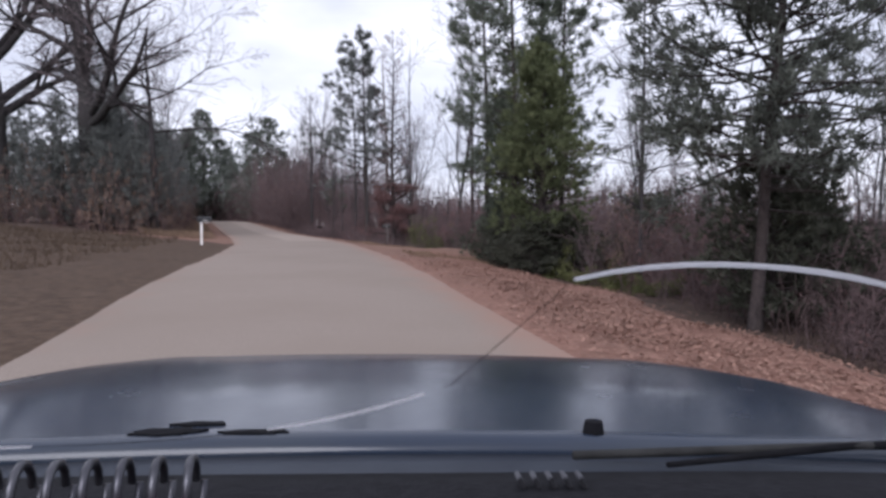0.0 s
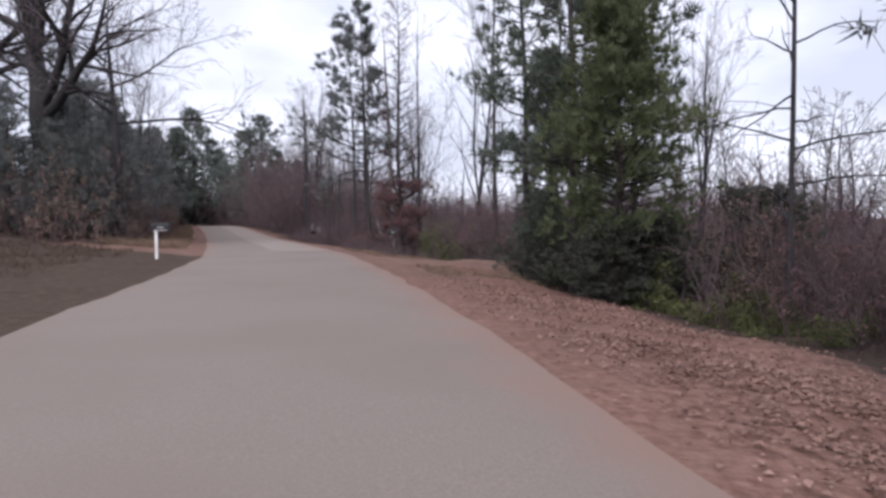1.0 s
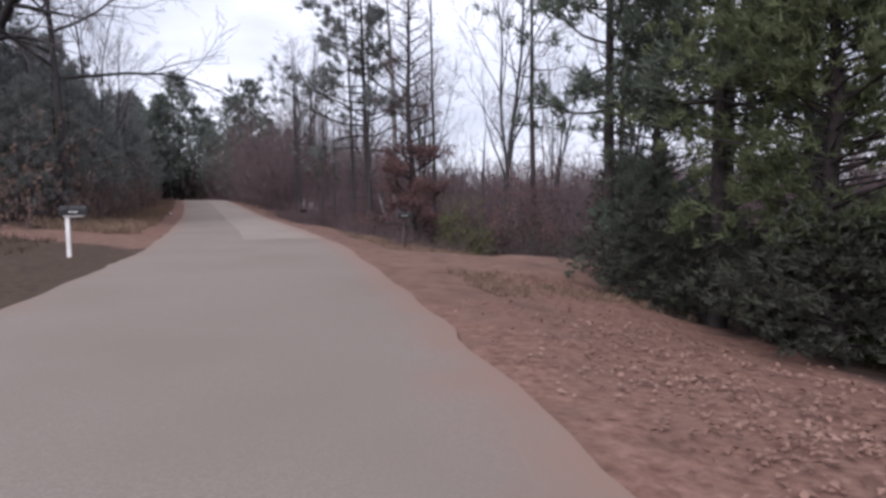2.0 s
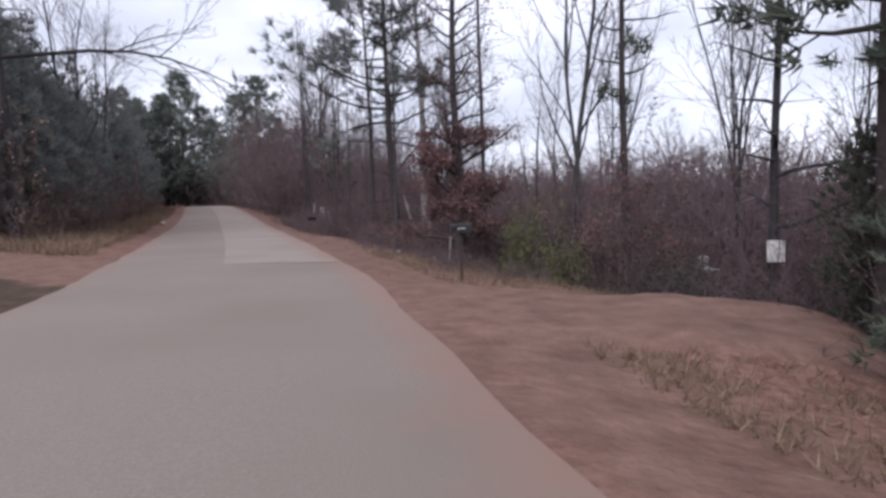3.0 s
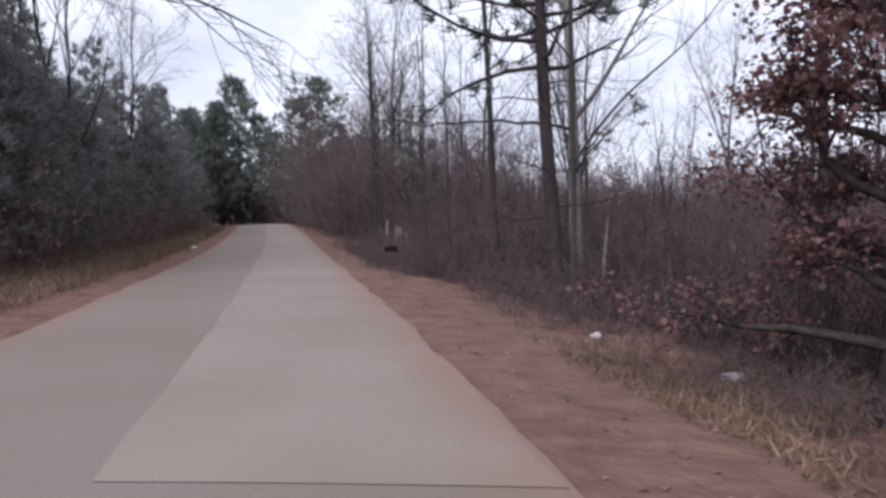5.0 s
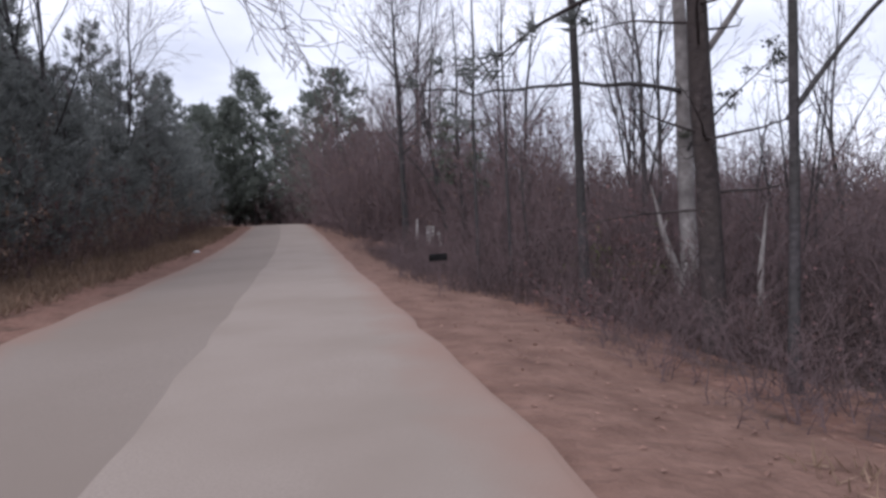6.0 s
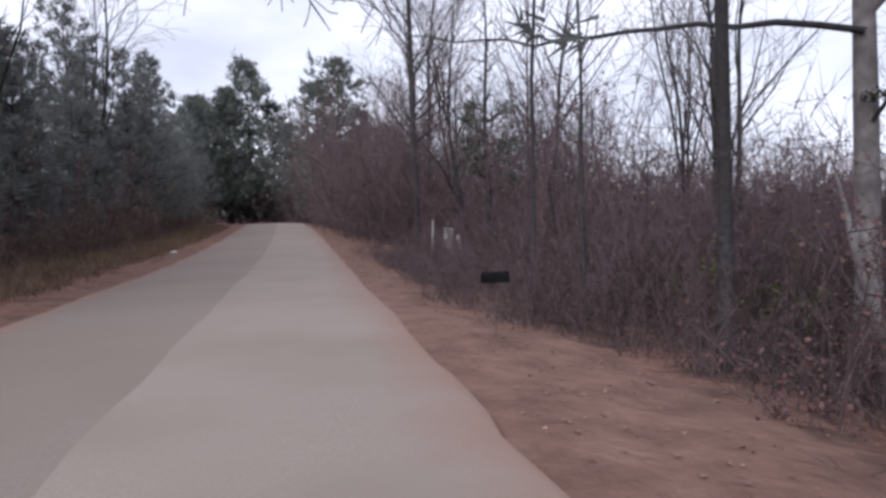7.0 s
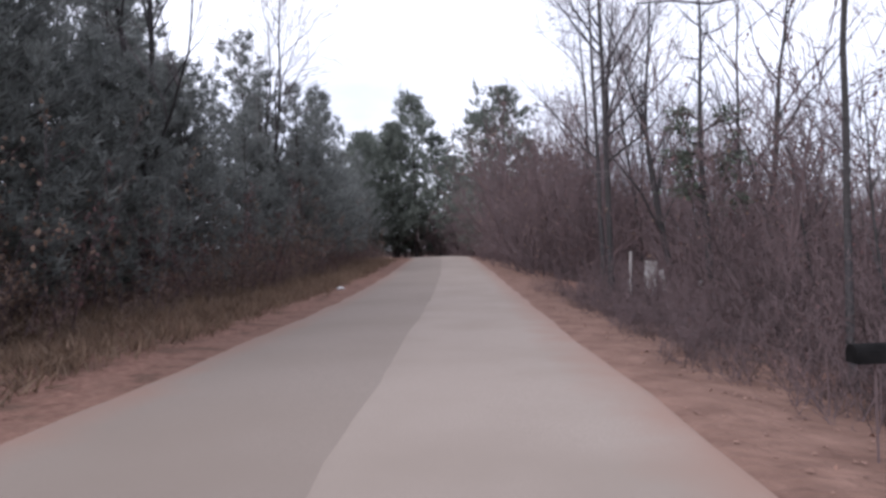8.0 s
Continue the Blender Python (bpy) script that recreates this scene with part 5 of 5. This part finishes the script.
M_PAINT = car_paint()
M_TRIM = material("black_plastic_trim", (0.005, 0.005, 0.006), (0.01, 0.01, 0.012), scale=30, rough=0.85, bump=0.2)
M_TRIM.node_tree.nodes["Principled BSDF"].inputs["Specular IOR Level"].default_value = 0.08
M_COWL = material("satin_blue_cowl", (0.014, 0.018, 0.028), (0.022, 0.028, 0.04), scale=12, rough=0.5, bump=0.05)
M_DASH = material("dark_grey_dashboard", (0.007, 0.007, 0.009), (0.014, 0.014, 0.017), scale=60, rough=0.75, bump=0.3)
M_DASH.node_tree.nodes["Principled BSDF"].inputs["Specular IOR Level"].default_value = 0.1
M_TYRE = material("tyre_rubber", (0.012, 0.012, 0.012), (0.03, 0.03, 0.03), scale=20, rough=0.9, bump=0.3)
M_RIM = material("dull_alloy_rim", (0.35, 0.35, 0.36), (0.5, 0.5, 0.5), scale=9, rough=0.35, bump=0.05, metal=0.9)
M_LAMP = material("clear_lamp_cover", (0.5, 0.5, 0.52), (0.7, 0.7, 0.72), scale=9, rough=0.1, bump=0.1)
M_COVER = material("mauve_notebook_cover", (0.22, 0.10, 0.15), (0.33, 0.17, 0.23), scale=8, rough=0.55, bump=0.1)
M_WIRE = material("dark_coil_wire", (0.05, 0.05, 0.06), (0.11, 0.11, 0.12), scale=30, rough=0.35, bump=0, metal=0.8)

CAR_MID = -0.06


def grid_mesh(name, xs, ys, zf, mat, thick=0.03):
    """A curved panel with a turned-down rim."""
    X, Y = np.meshgrid(xs, ys, indexing="ij")
    Z = zf(X, Y)
    n, m = X.shape
    topv = np.stack([X, Y, Z], -1).reshape(-1, 3)
    low = topv - np.array([0, 0, thick])
    i, j = np.meshgrid(np.arange(n - 1), np.arange(m - 1), indexing="ij")
    q = np.stack([i * m + j, (i + 1) * m + j, (i + 1) * m + j + 1, i * m + j + 1], -1).reshape(-1, 4)
    k = n * m
    ring = [a * m for a in range(n)] + [(n - 1) * m + b for b in range(1, m)] + [a * m + m - 1 for a in range(n - 2, -1, -1)] + [b for b in range(m - 2, 0, -1)]
    side = [(ring[(a + 1) % len(ring)], ring[a], ring[a] + k, ring[(a + 1) % len(ring)] + k) for a in range(len(ring))]
    return np_mesh(name, np.concatenate([topv, low]), quads=np.concatenate([q, q[:, ::-1] + k, np.array(side)]), mat=mat, smooth=True)


def hood_z(x, y):
    u = (x - CAR_MID) / 0.92
    crest = np.interp(y, [0.93, 1.3, 1.7, 1.95, 2.15, 2.3, 2.4], [1.0, 0.985, 0.95, 0.915, 0.86, 0.78, 0.68])
    ridge = 0.003 * np.exp(-((np.abs(u) - 0.62) / 0.08) ** 2)
    return crest - 0.036 * u ** 2 - 0.034 * u ** 6 + ridge


car = thing("car", "dark navy car standing on the road, windscreen open", "car")
xs = CAR_MID + np.linspace(-0.92, 0.92, 37)
part("hood", grid_mesh("hood", xs, np.concatenate([np.linspace(0.93, 2.0, 16), np.linspace(2.05, 2.4, 10)]), hood_z, M_PAINT), car, "glossy dark blue bonnet with cloudy reflections")
for sx in (-1, 1):
    part("fender", grid_mesh("fender", CAR_MID + sx * np.linspace(0.925, 1.0, 7)[::sx], np.linspace(0.3, 2.38, 30),
         lambda X, Y, sx=sx: np.minimum(hood_z(CAR_MID + sx * 0.92 + 0 * X, np.maximum(Y, 0.93)), 0.99) - 0.004 - 1.6 * np.maximum(np.abs(X - CAR_MID) - 0.925, 0) ** 1.4, M_PAINT, 0.22), car)


def loft(name, sections, mat):
    """A body lofted through cross-sections along y: each is y, half width, low, high, and the width's tuck at the top."""
    rows = []
    for y, w, lo, hi, tuck in sections:
        rows.append([(CAR_MID + sx * x, y, z) for sx, x, z in ((-1, w * 0.9, lo), (-1, w, lo + 0.12), (-1, w, (lo + hi) / 2), (-1, w * tuck, hi), (1, w * tuck, hi), (1, w, (lo + hi) / 2), (1, w, lo + 0.12), (1, w * 0.9, lo))])
    n, m = len(rows), 8
    v = np.array(rows).reshape(-1, 3)
    q = [(i * m + k, i * m + (k + 1) % m, (i + 1) * m + (k + 1) % m, (i + 1) * m + k) for i in range(n - 1) for k in range(m)]
    q += [(0, 7, 6, 1), (1, 6, 5, 2), (2, 5, 4, 3)]
    e = (n - 1) * m
    q += [(e + 1, e + 6, e + 7, e), (e + 2, e + 5, e + 6, e + 1), (e + 3, e + 4, e + 5, e + 2)]
    return np_mesh(name, v, quads=q, mat=mat)


part("body", loft("body", [(2.34, 0.9, 0.3, 0.62, 0.97), (2.0, 0.97, 0.24, 0.66, 0.98), (0.98, 0.99, 0.22, 0.68, 0.99), (0.6, 0.99, 0.22, 0.72, 0.99), (-1.6, 0.99, 0.22, 0.74, 0.99), (-2.1, 0.94, 0.28, 0.76, 0.96)], M_PAINT), car)
part("bumper", loft("bumper", [(2.5, 0.82, 0.34, 0.56, 0.97), (2.42, 0.93, 0.3, 0.62, 0.98), (2.3, 1.0, 0.28, 0.64, 0.99)], M_PAINT), car)
bm = bmesh.new()
block(bm, (0.9, 0.05, 0.1), (CAR_MID, 2.475, 0.47), 0.012)
part("grille", bm_mesh("grille", bm, M_TRIM), car, "black grille")
for sx in (-1, 1):
    bm = bmesh.new()
    block(bm, (0.3, 0.12, 0.12), (CAR_MID + sx * 0.62, 2.37, 0.62), 0.03)
    part("headlight", bm_mesh("headlight", bm, M_LAMP), car, "clear headlight")
    bm = bmesh.new()
    block(bm, (0.06, 2.2, 0.26), (CAR_MID + sx * 0.965, -0.75, 0.84), 0.02)
    part("door_panel", bm_mesh("door_panel", bm, M_PAINT), car)
    part("windscreen_pillar", stem_mesh("pillar", [(np.array([CAR_MID + sx * 0.93, 0.66, 0.95]), 0.04), (np.array([CAR_MID + sx * 0.84, 0.25, 1.22]), 0.038), (np.array([CAR_MID + sx * 0.66, -0.12, 1.44]), 0.036)], 8, M_PAINT), car)
    part("roof_pillar", stem_mesh("pillar", [(np.array([CAR_MID + sx * 0.92, -1.85, 0.9]), 0.06), (np.array([CAR_MID + sx * 0.76, -1.5, 1.25]), 0.055), (np.array([CAR_MID + sx * 0.66, -1.25, 1.44]), 0.05)], 8, M_PAINT), car)
part("roof", grid_mesh("roof", CAR_MID + np.linspace(-0.68, 0.68, 15), np.linspace(-1.32, -0.1, 13), lambda X, Y: 1.49 - 0.05 * ((X - CAR_MID) / 0.68) ** 2 - 0.03 * ((Y + 0.7) / 0.6) ** 2, M_PAINT, 0.05), car)
part("boot_lid", grid_mesh("boot_lid", CAR_MID + np.linspace(-0.8, 0.8, 15), np.linspace(-2.12, -1.75, 6), lambda X, Y: 0.98 - 0.04 * ((X - CAR_MID) / 0.8) ** 2 + 0.05 * (Y + 1.9), M_PAINT, 0.2), car)
part("cowl_panel", grid_mesh("cowl_panel", CAR_MID + np.linspace(-0.91, 0.91, 25), np.linspace(0.805, 0.918, 5), lambda X, Y: 0.99 - 0.03 * ((X - CAR_MID) / 0.8) ** 2, M_COWL, 0.06), car, "dark blue painted strip behind the bonnet seam")
part("cowl", grid_mesh("cowl", CAR_MID + np.linspace(-0.91, 0.91, 25), np.linspace(0.74, 0.8, 4), lambda X, Y: 0.985 - 0.03 * ((X - CAR_MID) / 0.78) ** 2 - 0.18 * (Y - 0.74) + 0.004 * np.sin(X * 90), M_TRIM, 0.1), car, "black plastic cowl below the windscreen")
part("dashboard", grid_mesh("dashboard", CAR_MID + np.linspace(-0.88, 0.88, 25), np.linspace(0.2, 0.725, 12), lambda X, Y: np.interp(Y, [0.2, 0.3, 0.5, 0.725], [1.0, 1.07, 1.064, 1.037]) - 0.03 * ((X - CAR_MID) / 0.76) ** 4, M_DASH, 0.3), car, "dark grey dashboard top")


def wiper(x0, y0, x1, y1):
    arm = [(np.array([x0, y0, 1.0]), 0.009), (np.array([(x0 + x1) / 2, (y0 + y1) / 2 + 0.01, 1.008]), 0.0055), (np.array([x1, y1, 1.002]), 0.0035)]
    w = part("wiper", stem_mesh("wiper", arm, 6, M_TRIM), car, "black wiper at rest")
    bl = [(np.array([x1 - (x1 - x0) * 0.55, y1 - (y1 - y0) * 0.5 + 0.012, 1.008]), 0.006), (np.array([x1 + (x1 - x0) * 0.2, y1 + 0.03, 1.004]), 0.006)]
    bl.insert(1, ((bl[0][0] + bl[1][0]) / 2, 0.006))
    part("blade", stem_mesh("blade", bl, 6, M_TYRE), w)



def dark_patch(x, y, w, d, seed):
    """A thin dark flake with a ragged outline, just proud of the bonnet."""
    rng = np.random.default_rng(seed)
    bm = bmesh.new()
    ring = []
    for a in np.linspace(0, 2 * math.pi, 18, endpoint=False):
        k = rng.uniform(0.65, 1.1)
        px, py = x + w * k * math.cos(a), y + d * k * math.sin(a)
        ring.append(bm.verts.new((px, py, float(hood_z(px, py)) + 0.003)))
    face = bm.faces.new(ring)
    low = bmesh.ops.extrude_face_region(bm, geom=[face])
    bmesh.ops.translate(bm, verts=[v for v in low["geom"] if isinstance(v, bmesh.types.BMVert)], vec=(0, 0, -0.006))
    bmesh.ops.recalc_face_normals(bm, faces=bm.faces)
    part("dark_patch", bm_mesh("dark_patch", bm, M_TRIM), car, "ragged dark patch on the bonnet")


dark_patch(-0.39, 1.0, 0.05, 0.02, 1)
dark_patch(-0.36, 1.04, 0.04, 0.012, 2)
dark_patch(-0.28, 0.99, 0.05, 0.012, 3)
wiper(0.7, 0.92, 0.2, 0.84)
bm = bmesh.new()
bmesh.ops.create_cone(bm, cap_ends=True, segments=12, radius1=0.016, radius2=0.012, depth=0.026, matrix=Matrix.Translation((0.155, 0.985, 1.0)))
part("washer_nozzle", bm_mesh("washer_nozzle", bm, M_TRIM), car, "small black washer nozzle")


for sx in (-1, 1):
    for wy in (1.62, -1.2):
        bm = bmesh.new()
        bmesh.ops.create_cone(bm, cap_ends=True, segments=28, radius1=0.31, radius2=0.31, depth=0.2, matrix=Matrix.Translation((CAR_MID + sx * 0.91, wy, 0.345)) @ pose(0, 0, 0, 0, 90, 0))
        bmesh.ops.bevel(bm, geom=[e for e in bm.edges if abs(e.calc_length() - 0.2) > 0.02], offset=0.03, segments=2, affect="EDGES")
        wheel = part("wheel", bm_mesh("tyre", bm, M_TYRE), car, "black tyre")
        bm = bmesh.new()
        bmesh.ops.create_cone(bm, cap_ends=True, segments=20, radius1=0.2, radius2=0.17, depth=0.03, matrix=Matrix.Translation((CAR_MID + sx * 1.015, wy, 0.345)) @ pose(0, 0, 0, 0, sx * 90, 0))
        part("rim", bm_mesh("rim", bm, M_RIM), wheel, "dull alloy rim")
car.matrix_world = pose(0.1, 0, -0.3, 0.6, 1.2, 4.5) @ Matrix.Diagonal((1.08, 1, 1, 1))

# slats of the windscreen vent in the dashboard
for k in range(5):
    bm = bmesh.new()
    block(bm, (0.0045, 0.02, 0.013), (0, 0, 0), 0.0015)
    bmesh.ops.rotate(bm, verts=bm.verts, cent=(0, 0, 0), matrix=Matrix.Rotation(radians(-28), 3, "Y"))
    slat = part("vent_slat", bm_mesh("vent_slat", bm, M_WIRE), car, "grey slat of the windscreen vent")
    slat.location = (0.002 + 0.0135 * k, 0.668, 1.051)

# the long crack that runs across the windscreen; its sky glint is put in as white stretches
M_CRACKGLINT = leafy("crack_sky_glint", (0.8, 0.8, 0.82), (0.9, 0.9, 0.92), island=0.0, through_light=0.8)


def crack_y(x):
    if x > 0.0212:
        return 0.1092 + (11.0 if x < 0.0406 else 6.0) * (x - 0.0406) ** 2
    if x > 0.002:
        return 0.1567 - 0.0432 * (x - 0.002) / 0.0192
    return 0.1567 + 0.053 * (1 - math.exp((x - 0.002) / 0.055))


to_car = car.matrix_world.inverted()
# white stretches paint the glint, black ones the crack without it
for x0, x1, r, m, words in ((0.0212, 0.105, 0.0005, M_CRACKGLINT, "stretch of the windscreen crack, coloured white for its sky glint"), (0.0005, 0.0205, 0.0001, M_TRIM, "fine stretch of the windscreen crack, coloured dark where the glint stops"), (-0.047, -0.0045, 0.0004, M_CRACKGLINT, "stretch of the windscreen crack, coloured white for its sky glint"),
                            (-0.119, -0.048, 0.00012, M_TRIM, "fine stretch of the windscreen crack, coloured dark where the glint stops"), (-0.22, -0.12, 0.0005, M_CRACKGLINT, "stretch of the windscreen crack, coloured white for its sky glint")):
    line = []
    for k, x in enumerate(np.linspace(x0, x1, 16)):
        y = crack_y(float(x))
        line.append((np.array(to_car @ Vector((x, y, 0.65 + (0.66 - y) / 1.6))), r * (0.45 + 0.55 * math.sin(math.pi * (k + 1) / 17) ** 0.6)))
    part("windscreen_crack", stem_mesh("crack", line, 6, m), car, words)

# the notebook on the dashboard
book = thing("notebook", "mauve coil-bound notebook lying on the dashboard", "notebook")
bm = bmesh.new()
block(bm, (0.2, 0.14, 0.014), (-0.2, 0.36, 1.086), 0.003)
part("cover", bm_mesh("cover", bm, M_COVER), book)
for k in range(9):
    a = np.linspace(0, 2 * math.pi, 13)
    ring = [(np.array([-0.295 + 0.0235 * k + 0.006 * t / 6.28, 0.438 + 0.021 * math.cos(t), 1.095 + 0.023 * math.sin(t)]), 0.0034) for t in a]
    part("coil_ring", stem_mesh("coil_ring", ring, 6, M_WIRE), book)
book.matrix_world = pose(-0.03, 0.1, -0.296, 0.6, 0, 6.6)
pen = [(np.array([-0.24, 0.4, 1.101]), 0.005), (np.array([-0.2, 0.392, 1.101]), 0.006), (np.array([-0.12, 0.376, 1.101]), 0.006), (np.array([-0.105, 0.373, 1.101]), 0.004)]
pen_ob = tagged(new("pen", stem_mesh("pen", pen, 10, M_WHITEPOST)), "white plastic pen lying on the notebook", "pen")
pen_ob.matrix_world = pose(-0.03, 0.1, -0.296, 0.6, 0, 6.6)
